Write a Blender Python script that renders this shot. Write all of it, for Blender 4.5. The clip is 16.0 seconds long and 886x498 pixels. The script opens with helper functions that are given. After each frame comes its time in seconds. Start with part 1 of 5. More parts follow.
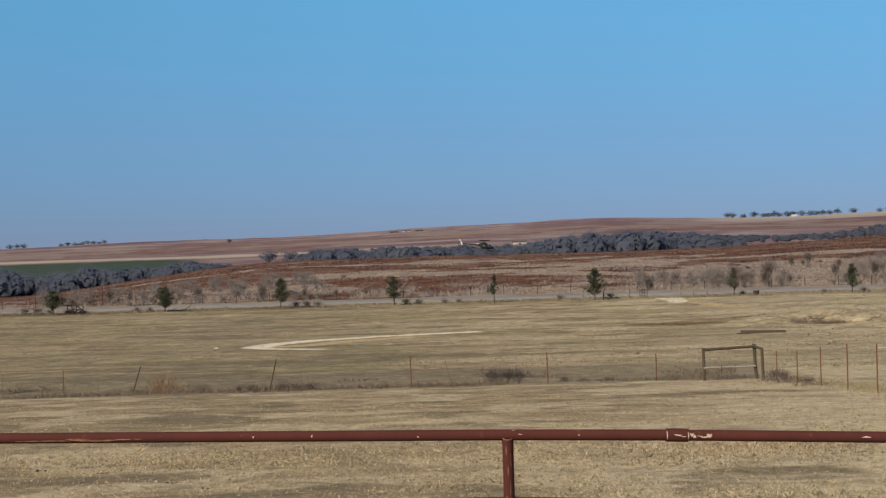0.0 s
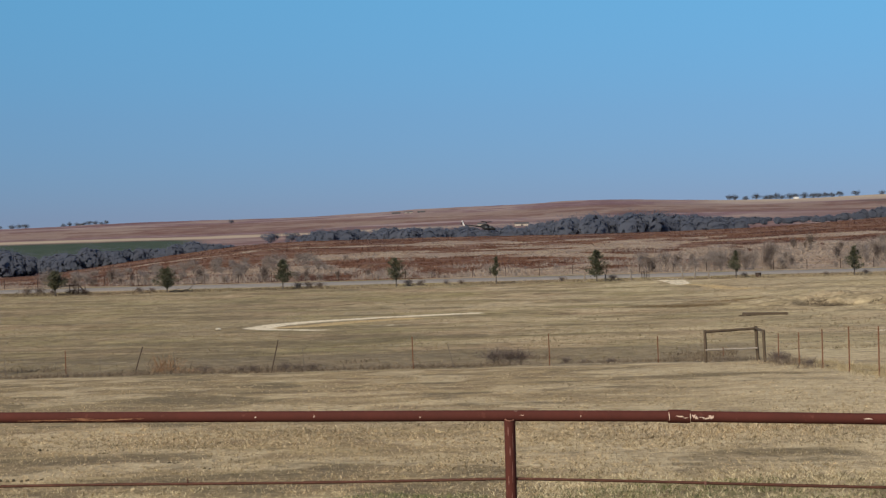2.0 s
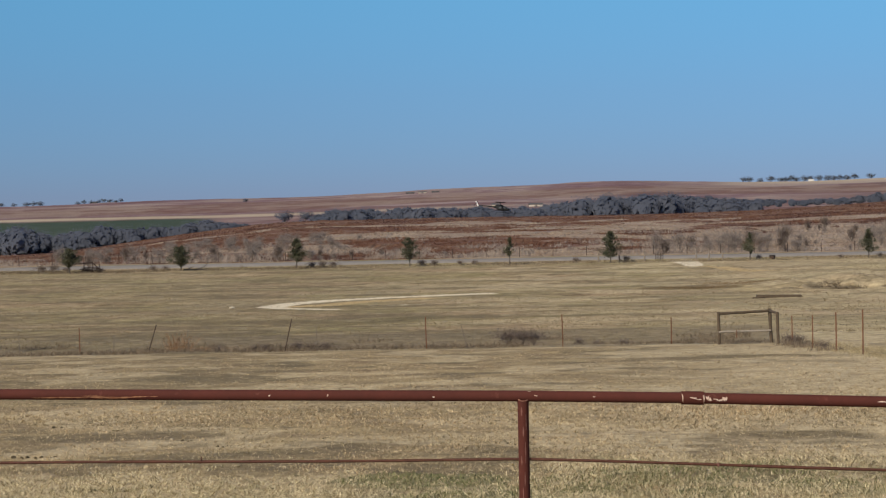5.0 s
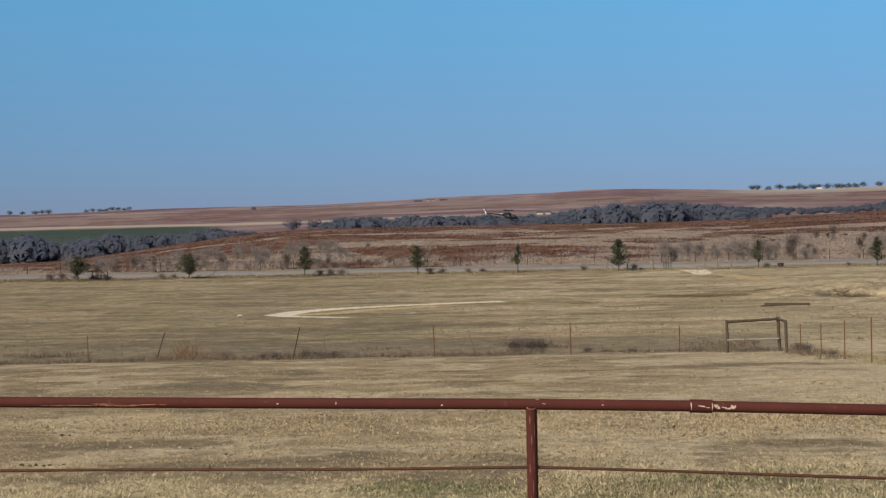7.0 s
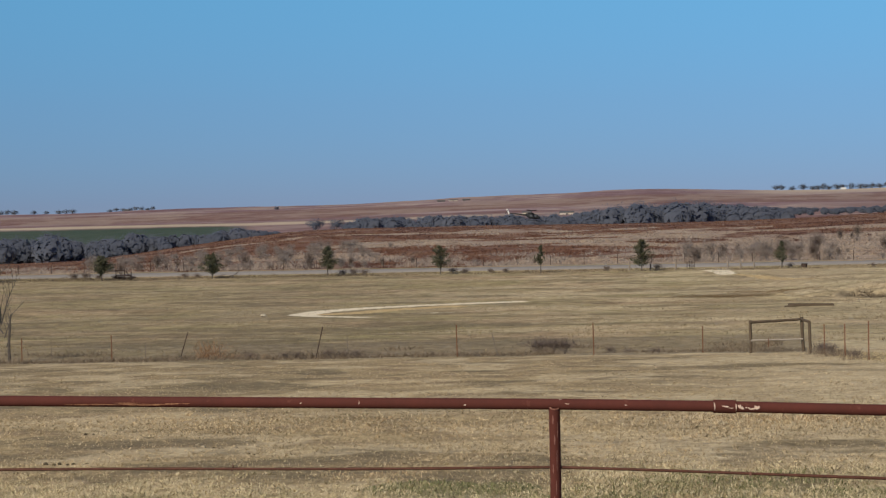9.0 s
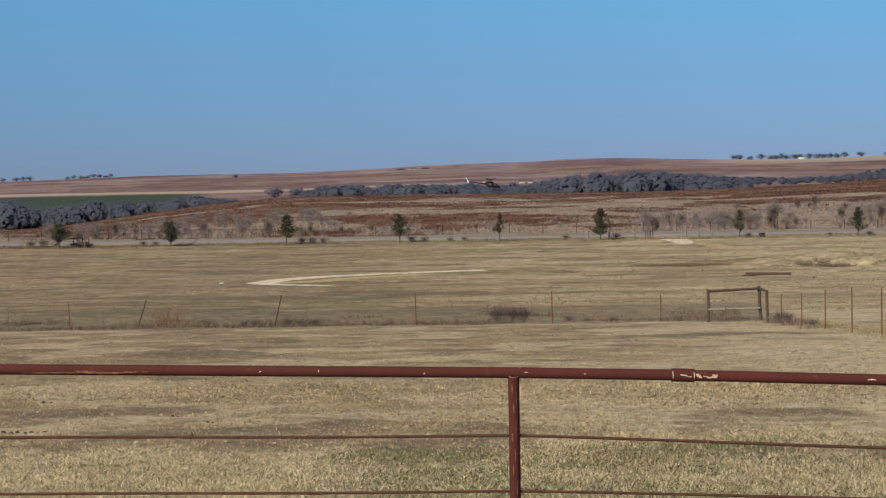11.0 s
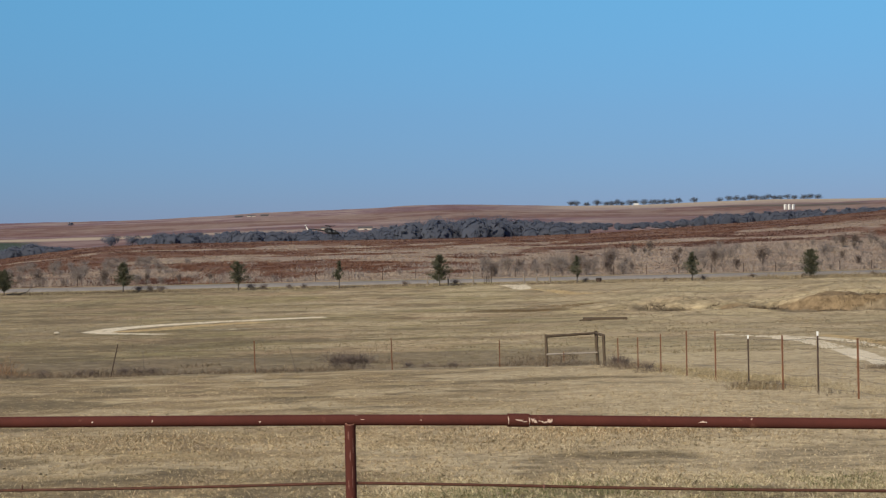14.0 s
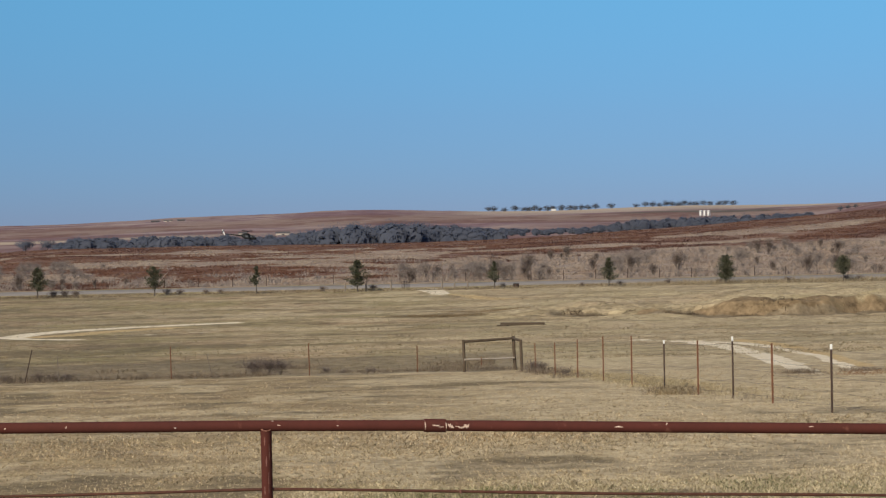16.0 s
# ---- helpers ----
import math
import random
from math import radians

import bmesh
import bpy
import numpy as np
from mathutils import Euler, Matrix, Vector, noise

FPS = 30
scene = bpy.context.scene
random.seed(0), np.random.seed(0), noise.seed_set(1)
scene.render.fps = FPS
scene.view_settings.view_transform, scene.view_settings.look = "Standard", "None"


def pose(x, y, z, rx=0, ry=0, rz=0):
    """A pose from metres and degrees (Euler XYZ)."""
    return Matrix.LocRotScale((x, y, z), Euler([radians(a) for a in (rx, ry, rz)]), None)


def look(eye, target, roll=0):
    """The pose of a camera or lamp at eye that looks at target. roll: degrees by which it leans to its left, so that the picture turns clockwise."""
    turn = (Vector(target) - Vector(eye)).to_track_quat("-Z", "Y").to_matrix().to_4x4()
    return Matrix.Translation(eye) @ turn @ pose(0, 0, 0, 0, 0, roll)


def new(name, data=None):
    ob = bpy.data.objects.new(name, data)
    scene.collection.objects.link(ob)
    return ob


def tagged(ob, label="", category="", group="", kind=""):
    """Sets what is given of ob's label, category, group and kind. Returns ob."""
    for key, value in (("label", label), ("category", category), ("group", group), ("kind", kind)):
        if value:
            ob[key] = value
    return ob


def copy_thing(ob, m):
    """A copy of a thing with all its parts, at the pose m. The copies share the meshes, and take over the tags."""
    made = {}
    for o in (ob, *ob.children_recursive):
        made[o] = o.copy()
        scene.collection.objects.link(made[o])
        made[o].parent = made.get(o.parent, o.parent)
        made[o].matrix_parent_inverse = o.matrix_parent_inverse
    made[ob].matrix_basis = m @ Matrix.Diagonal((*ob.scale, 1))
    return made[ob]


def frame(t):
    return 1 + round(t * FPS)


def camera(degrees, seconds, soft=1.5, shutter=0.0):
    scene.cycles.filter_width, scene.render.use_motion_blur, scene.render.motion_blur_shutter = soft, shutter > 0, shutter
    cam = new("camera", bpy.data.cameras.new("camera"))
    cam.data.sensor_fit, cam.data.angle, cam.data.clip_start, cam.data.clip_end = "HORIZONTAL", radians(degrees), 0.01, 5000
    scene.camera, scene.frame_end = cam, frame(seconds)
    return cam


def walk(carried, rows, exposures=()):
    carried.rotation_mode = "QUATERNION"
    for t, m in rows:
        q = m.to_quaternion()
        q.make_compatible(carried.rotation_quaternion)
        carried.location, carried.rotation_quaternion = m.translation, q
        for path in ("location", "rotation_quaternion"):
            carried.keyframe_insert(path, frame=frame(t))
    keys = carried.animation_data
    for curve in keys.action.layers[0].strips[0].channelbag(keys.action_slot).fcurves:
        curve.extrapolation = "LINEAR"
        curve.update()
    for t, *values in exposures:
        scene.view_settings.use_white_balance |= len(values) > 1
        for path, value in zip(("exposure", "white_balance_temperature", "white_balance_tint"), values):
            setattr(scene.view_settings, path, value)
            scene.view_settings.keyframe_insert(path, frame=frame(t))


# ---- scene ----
cam = camera(27.53, 16.0, soft=1.25)
EYE = 2.30
# seconds, sway to the right, sway up, yaw, pitch, roll
ROWS = [
    (0.0, 0.0030, 0.004, -0.000, 0.320, 1.630),
    (0.5, 0.0060, -0.001, 0.420, 0.070, 1.800),
    (1.0, 0.0000, -0.003, -0.060, -0.290, 1.690),
    (1.5, -0.0030, -0.001, 0.120, -0.300, 1.370),
    (2.0, 0.0000, 0.001, 0.080, -0.270, 1.470),
    (2.5, -0.0030, -0.004, 0.210, -0.500, 1.420),
    (3.0, -0.0050, -0.002, 0.220, -0.980, 1.320),
    (3.2, -0.0090, 0.000, 0.540, -1.040, 1.210),
    (5.3, -0.0040, -0.000, 0.550, -0.800, 1.070),
    (5.5, -0.0070, 0.001, 0.670, -0.570, 1.000),
    (6.0, -0.0060, -0.001, 0.840, -0.290, 1.160),
    (6.5, -0.0040, 0.002, 0.900, -0.280, 1.240),
    (7.0, -0.0060, -0.000, 0.780, -0.630, 1.090),
    (7.5, -0.0120, -0.001, 1.040, -0.550, 1.090),
    (8.0, -0.0080, 0.000, 1.200, -0.510, 1.220),
    (8.5, -0.0080, -0.001, 1.350, -0.350, 1.070),
    (8.7, -0.0080, -0.001, 1.510, -0.455, 1.050),
    (10.8, -0.0040, -0.000, 0.520, -1.240, 0.850),
    (11.0, -0.0120, 0.000, 0.223, -1.637, 0.871),
    (11.5, -0.0081, 0.000, -0.437, -1.039, 1.018),
    (12.0, -0.0062, 0.000, -0.914, -1.130, 0.861),
    (12.5, 0.0022, 0.000, -1.495, -0.777, 1.324),
    (13.0, 0.0068, 0.000, -2.734, -0.605, 1.200),
    (13.5, 0.0102, 0.000, -3.743, -0.633, 1.040),
    (14.0, 0.0121, 0.000, -4.880, -0.247, 1.144),
    (14.5, 0.0177, 0.000, -5.424, 0.352, 1.103),
    (15.0, 0.0187, 0.000, -6.784, 0.123, 0.944),
    (15.5, 0.0200, 0.000, -7.393, 0.003, 1.103),
    (16.0, 0.0172, 0.000, -7.485, -0.127, 1.056),
]
walk(cam, [(t, pose(x, 0, EYE + z, 0, 0, yaw) @ pose(0, 0, 0, pitch) @ pose(0, 0, 0, 0, roll) @ pose(0, 0, 0, 90))
           for t, x, z, yaw, pitch, roll in ROWS])

# ---- daylight ----
SUN_UP, SUN_TURN = 34.0, -142.0
world = bpy.data.worlds.new("sky")
scene.world = world
world.use_nodes = True
wn, wl = world.node_tree.nodes, world.node_tree.links
sky = wn.new("ShaderNodeTexSky")
sky.sky_type, sky.sun_disc = "NISHITA", False
sky.sun_elevation, sky.sun_rotation = radians(SUN_UP), radians(SUN_TURN)
sky.altitude, sky.air_density, sky.dust_density, sky.ozone_density = 3000, 1.0, 0.0, 6.0
wn["Background"].inputs["Strength"].default_value = 0.10
# a dull winter haze low over the land
where = wn.new("ShaderNodeSeparateXYZ")
wl.new(wn.new("ShaderNodeTexCoord").outputs["Generated"], where.inputs[0])
haze = wn.new("ShaderNodeValToRGB")
haze.color_ramp.elements.new(0.4)
haze.color_ramp.elements.new(0.5)
for stop, (at_z, tone) in zip(haze.color_ramp.elements, ((0.015, (0.365, 0.380, 0.530)), (0.07, (0.535, 0.645, 0.695)), (0.15, (0.735, 1.11, 1.005)), (0.5, (1, 1, 1)))):
    stop.position, stop.color = at_z, (*tone, 1)
wl.new(where.outputs["Z"], haze.inputs[0])
dim = wn.new("ShaderNodeMix")
dim.data_type, dim.blend_type = "RGBA", "MULTIPLY"
dim.inputs[0].default_value = 1.0
wl.new(sky.outputs[0], dim.inputs[6])
wl.new(haze.outputs[0], dim.inputs[7])
wl.new(dim.outputs[2], wn["Background"].inputs["Color"])
sun = new("sun", bpy.data.lights.new("sun", "SUN"))
sun.data.energy, sun.data.angle, sun.data.color = 4.9, radians(0.6), (1.0, 0.90, 0.73)
az = radians(SUN_TURN)
way = Vector((math.sin(az) * math.cos(radians(SUN_UP)), math.cos(az) * math.cos(radians(SUN_UP)), math.sin(radians(SUN_UP))))
sun.matrix_world = look(way * 100, (0, 0, 0))


# ---- small tools ----
rng = np.random.default_rng(7)


def S(t):
    t = np.clip(t, 0, 1)
    return t * t * (3 - 2 * t)


def hashed(i, j, k):
    h = np.sin(i * 127.1 + j * 311.7 + k * 74.7) * 43758.5453
    return h - np.floor(h)


def vnoise(x, y, k=0):
    """Smooth value noise from 0 to 1 on a unit lattice."""
    x, y = np.asarray(x, float), np.asarray(y, float)
    i, j = np.floor(x), np.floor(y)
    a, b = S(x - i), S(y - j)
    return ((hashed(i, j, k) * (1 - a) + hashed(i + 1, j, k) * a) * (1 - b)
            + (hashed(i, j + 1, k) * (1 - a) + hashed(i + 1, j + 1, k) * a) * b)


def fractal(x, y, k=0, octaves=4):
    out, amp, tot = 0, 1.0, 0
    for o in range(octaves):
        out = out + amp * vnoise(x * 2 ** o + 17.3 * o, y * 2 ** o - 9.1 * o, k + o)
        tot += amp
        amp *= 0.5
    return out / tot


def mesh_from(name, verts, faces, mats=()):
    """A mesh from numpy arrays; faces all of one size."""
    me = bpy.data.meshes.new(name)
    v, f = np.asarray(verts, np.float32), np.asarray(faces, np.int32)
    n = f.shape[1]
    me.vertices.add(len(v))
    me.vertices.foreach_set("co", v.ravel())
    me.loops.add(f.size)
    me.loops.foreach_set("vertex_index", f.ravel())
    me.polygons.add(len(f))
    me.polygons.foreach_set("loop_start", np.arange(0, f.size, n, dtype=np.int32))
    me.update(calc_edges=True)
    for m in mats:
        me.materials.append(m)
    return me


def part(name, bm, material, parent=None, label="", smooth=False):
    """Links a bmesh as one mesh object under a thing or a part."""
    me = bpy.data.meshes.new(name)
    bmesh.ops.recalc_face_normals(bm, faces=bm.faces)
    bm.to_mesh(me)
    bm.free()
    me.materials.append(material)
    if smooth:
        me.polygons.foreach_set("use_smooth", [True] * len(me.polygons))
    ob = new(name, me)
    ob.parent = parent
    return tagged(ob, label=label)


def thing(name, m, label, category, group="", kind=""):
    ob = new(name)
    ob.empty_display_size = 0.2
    ob.matrix_world = m
    return tagged(ob, label, category, group, kind)


def box(bm, x0, y0, z0, x1, y1, z1, m=None, bevel=0.0):
    r = bmesh.ops.create_cube(bm, size=1)
    vs = r["verts"]
    bmesh.ops.scale(bm, verts=vs, vec=(x1 - x0, y1 - y0, z1 - z0))
    bmesh.ops.translate(bm, verts=vs, vec=((x0 + x1) / 2, (y0 + y1) / 2, (z0 + z1) / 2))
    if bevel:
        es = list({e for v in vs for e in v.link_edges})
        made = bmesh.ops.bevel(bm, geom=es, offset=bevel, segments=1, affect="EDGES")
        vs = list({v for f in made["faces"] for v in f.verts} | {v for v in vs if v.is_valid})
    if m is not None:
        bmesh.ops.transform(bm, matrix=m, verts=vs)
    return vs


def tube(bm, points, radii, sides=8, cap=True):
    """A tapered tube along points."""
    rings = []
    for i, p in enumerate(points):
        p = Vector(p)
        a, b = Vector(points[max(i - 1, 0)]), Vector(points[min(i + 1, len(points) - 1)])
        d = (b - a).normalized()
        u = d.cross(Vector((0.13, 0.31, 0.94)) if abs(d.z) < 0.9 else Vector((1, 0.1, 0))).normalized()
        w = d.cross(u)
        r = radii[i] if hasattr(radii, "__len__") else radii
        rings.append([bm.verts.new(p + r * (math.cos(2 * math.pi * k / sides) * u + math.sin(2 * math.pi * k / sides) * w)) for k in range(sides)])
    for a, b in zip(rings, rings[1:]):
        for k in range(sides):
            bm.faces.new((a[k], a[(k + 1) % sides], b[(k + 1) % sides], b[k]))
    if cap:
        bm.faces.new(rings[0][::-1])
        bm.faces.new(rings[-1])


# ---- the lay of the land ----
def hill(u):
    return -9.2 + 10.1 * S((u + 0.262) / 0.19) + 6.4 * np.clip((u - 0.1) / 0.23, 0, 1.4) ** 1.6


def ridge(u):
    return 37 + 58 * np.clip(u + 0.25, 0, 0.31) + 7.5 * np.exp(-((u - 0.085) / 0.05) ** 2) + 5 * S((u - 0.18) / 0.1)


def bank_edge(u):
    """How far off the washed-out bank begins."""
    return np.interp(u, [0.10, 0.14, 0.20, 0.23, 0.265, 0.30, 0.34, 0.40], [140, 147, 147, 145, 141, 137, 136.5, 139])


def land(x, y):
    """The height of the ground at x, y."""
    x, y = np.asarray(x, float), np.asarray(y, float)
    r, a = np.hypot(x, y), np.arctan2(x, y)
    c = np.clip(a, -0.5, 0.5)
    d, u = r * np.cos(c), np.tan(np.clip(a, -0.33, 0.42))
    h = hill(u)
    low = h - 3.5
    mid = 6.0 + 5.0 * S((u + 0.15) / 0.2) + 26 * S((u - 0.30) / 0.13)
    top = ridge(u)
    knots = [(0, -1.75 + 0 * u), (10.3, -2.3 + 0 * u), (75, -5.3 + 0 * u), (100, -5.85 + 0 * u), (130, -6.05 + 0 * u), (160, -5.85 + 0 * u),
             (204, -5.15 + 0 * u), (208, -5.07 + 0 * u), (216, -4.55 + 0 * u), (224, -4.5 + 0 * u), (420, -4.5 + 0.62 * (h + 4.5)), (600, h), (700, h - 1.5),
             (850, low), (1000, low + 1), (1500, mid), (2100, mid + 0.42 * (top - mid)), (3000, top), (3500, top - 4), (4900, top - 60)]
    z = np.array(knots[0][1] + 0 * d)
    for (d0, z0), (d1, z1) in zip(knots, knots[1:]):
        t = np.clip((d - d0) / (d1 - d0), 0, 1)
        z = np.where(d >= d0, z0 + (z1 - z0) * t, z)
    # the washed-out bank in the right of the field
    edge = bank_edge(u) + 3 * (vnoise(x * 0.12, y * 0.0, 3) - 0.5) + 2 * (vnoise(x * 0.5, 0 * x, 5) - 0.5)
    z = z + (0.45 + 0.72 * S((u - 0.262) / 0.05)) * S((u - 0.13) / 0.1) * S((d - edge) / 1.2) * (1 - S((d - 158) / 42))
    z = z + S((u - 0.12) / 0.08) * S((d - 128) / 12) * (1 - S((d - 165) / 30)) * 0.8 * (fractal(x * 0.30, y * 0.24, 13) - 0.5)
    z = z + S((u - 0.15) / 0.05) * S((d - edge + 1.5) / 1.5) * (1 - S((d - edge - 7) / 6)) * (0.55 * (fractal(x * 0.55, y * 0.55, 17) - 0.5) + 0.35 * (fractal(x * 1.6, y * 1.4, 19, 3) - 0.5))
    # shallow ditch beyond the far fence
    z = z - 0.35 * S((d - 76) / 3) * (1 - S((d - 84) / 8)) * S((u + 0.33) / 0.05) * (1 - S((u - 0.13) / 0.05))
    calm = S((d - 8) / 10) * (1 - S((d - 200) / 8) * (1 - S((d - 222) / 30)))
    bump = 0.12 * (fractal(x * 0.35, y * 0.35, 1) - 0.5) + 0.42 * S((d - 80) / 30) * (fractal(x * 0.045, y * 0.12, 2) - 0.5) + 0.16 * S((d - 84) / 20) * (fractal(x * 0.08, y * 0.22, 9) - 0.5)
    bump = bump + S((d - 230) / 150) * 1.2 * (fractal(x * 0.02, y * 0.02, 4) - 0.5) + S((d - 1000) / 800) * 7 * (fractal(x * 0.004, y * 0.004, 6) - 0.5)
    calm = calm * (1 - 0.85 * S((u + 0.15) / 0.03) * (1 - S((u - 0.03) / 0.03)) * S((d - 118) / 8) * (1 - S((d - 150) / 10)))
    return EYE + z + calm * bump


def at(u, y, lift=0.0):
    return Vector((u * y, y, float(land(u * y, y)) + lift))


# ---- materials ----
def nodes_of(name):
    m = bpy.data.materials.new(name)
    m.use_nodes = True
    return m, m.node_tree.nodes, m.node_tree.links, m.node_tree.nodes["Principled BSDF"]


def add_noise(n, l, vec, scale, detail=4, rough=0.55):
    t = n.new("ShaderNodeTexNoise")
    t.inputs["Scale"].default_value, t.inputs["Detail"].default_value, t.inputs["Roughness"].default_value = scale, detail, rough
    l.new(vec, t.inputs["Vector"])
    return t.outputs["Fac"]


def add_ramp(n, l, fac, stops):
    r = n.new("ShaderNodeValToRGB")
    e = r.color_ramp.elements
    while len(e) < len(stops):
        e.new(0.5)
    for k, (p, c) in zip(e, stops):
        k.position, k.color = p, (*c, 1)
    l.new(fac, r.inputs[0])
    return r.outputs[0]


def add_mix(n, l, fac, a, b, mode="MIX"):
    m = n.new("ShaderNodeMix")
    m.data_type, m.blend_type = "RGBA", mode
    for sock, val in ((m.inputs[0], fac), (m.inputs[6], a), (m.inputs[7], b)):
        if isinstance(val, (int, float)):
            sock.default_value = val
        elif isinstance(val, tuple):
            sock.default_value = (*val, 1)
        else:
            l.new(val, sock)
    return m.outputs[2]


def add_math(n, l, op, a, b):
    m = n.new("ShaderNodeMath")
    m.operation = op
    for sock, val in zip(m.inputs, (a, b)):
        if isinstance(val, (int, float)):
            sock.default_value = val
        else:
            l.new(val, sock)
    return m.outputs[0]


def plain(name, c0, c1, scale=3.0, rough=0.8, metal=0.0, bump=0.2, depth=0.01, rust=None):
    """A surface that wanders between two colours at two sizes of grain, with fine relief."""
    m, n, l, p = nodes_of(name)
    co = n.new("ShaderNodeTexCoord").outputs["Object"]
    a, b = add_noise(n, l, co, scale), add_noise(n, l, co, scale * 9, 3)
    col = add_ramp(n, l, a, [(0.3, c0), (0.7, c1)])
    col = add_mix(n, l, 0.35, col, add_ramp(n, l, b, [(0.3, c0), (0.7, c1)]))
    if rust:
        col = add_mix(n, l, add_ramp(n, l, add_noise(n, l, co, scale * 2.3, 6, 0.7), [(0.60, (0, 0, 0)), (0.68, (1, 1, 1))]), col, rust)
    l.new(col, p.inputs["Base Color"])
    p.inputs["Roughness"].default_value, p.inputs["Metallic"].default_value = rough, metal
    p.inputs["Specular IOR Level"].default_value = 0.25 if rough > 0.6 else 0.5
    if bump:
        k = n.new("ShaderNodeBump")
        k.inputs["Strength"].default_value, k.inputs["Distance"].default_value = bump, depth
        l.new(b, k.inputs["Height"])
        l.new(k.outputs[0], p.inputs["Normal"])
    return m


def leafy(name, stops, patch=0.25, tints=None, rough=0.85, blend=0.45, thin=0.0, stretch=(1, 1, 1), clump=None):
    """Blades, leaves and twigs: each its own shade out of the stops, with patches of tints over the ground."""
    m, n, l, p = nodes_of(name)
    g = n.new("ShaderNodeNewGeometry")
    col = add_ramp(n, l, g.outputs["Random Per Island"], stops)
    if tints:
        sized = n.new("ShaderNodeVectorMath")
        sized.operation = "MULTIPLY"
        sized.inputs[1].default_value = stretch
        l.new(g.outputs["Position"], sized.inputs[0])
        f = add_noise(n, l, sized.outputs[0], patch, 4, 0.6)
        col = add_mix(n, l, blend, col, add_ramp(n, l, f, tints))
    if clump:
        # every tuft has a tone of its own
        size, low, high = clump
        flat = n.new("ShaderNodeVectorMath")
        flat.operation = "MULTIPLY"
        flat.inputs[1].default_value = (size, size * 0.7, 0)
        l.new(g.outputs["Position"], flat.inputs[0])
        tone = add_ramp(n, l, add_noise(n, l, flat.outputs[0], 1.0, 3, 0.65), [(0.34, (low, low, low * 0.97)), (0.5, ((low + high) / 2,) * 3), (0.66, (high, high, high))])
        col = add_mix(n, l, 1.0, col, tone, "MULTIPLY")
    l.new(col, p.inputs["Base Color"])
    p.inputs["Roughness"].default_value = rough
    p.inputs["Specular IOR Level"].default_value = 0.15
    if thin:
        t = n.new("ShaderNodeBsdfTranslucent")
        l.new(col, t.inputs["Color"])
        mix = n.new("ShaderNodeMixShader")
        mix.inputs[0].default_value = thin
        l.new(p.outputs[0], mix.inputs[1])
        l.new(t.outputs[0], mix.inputs[2])
        l.new(mix.outputs[0], n["Material Output"].inputs["Surface"])
    return m


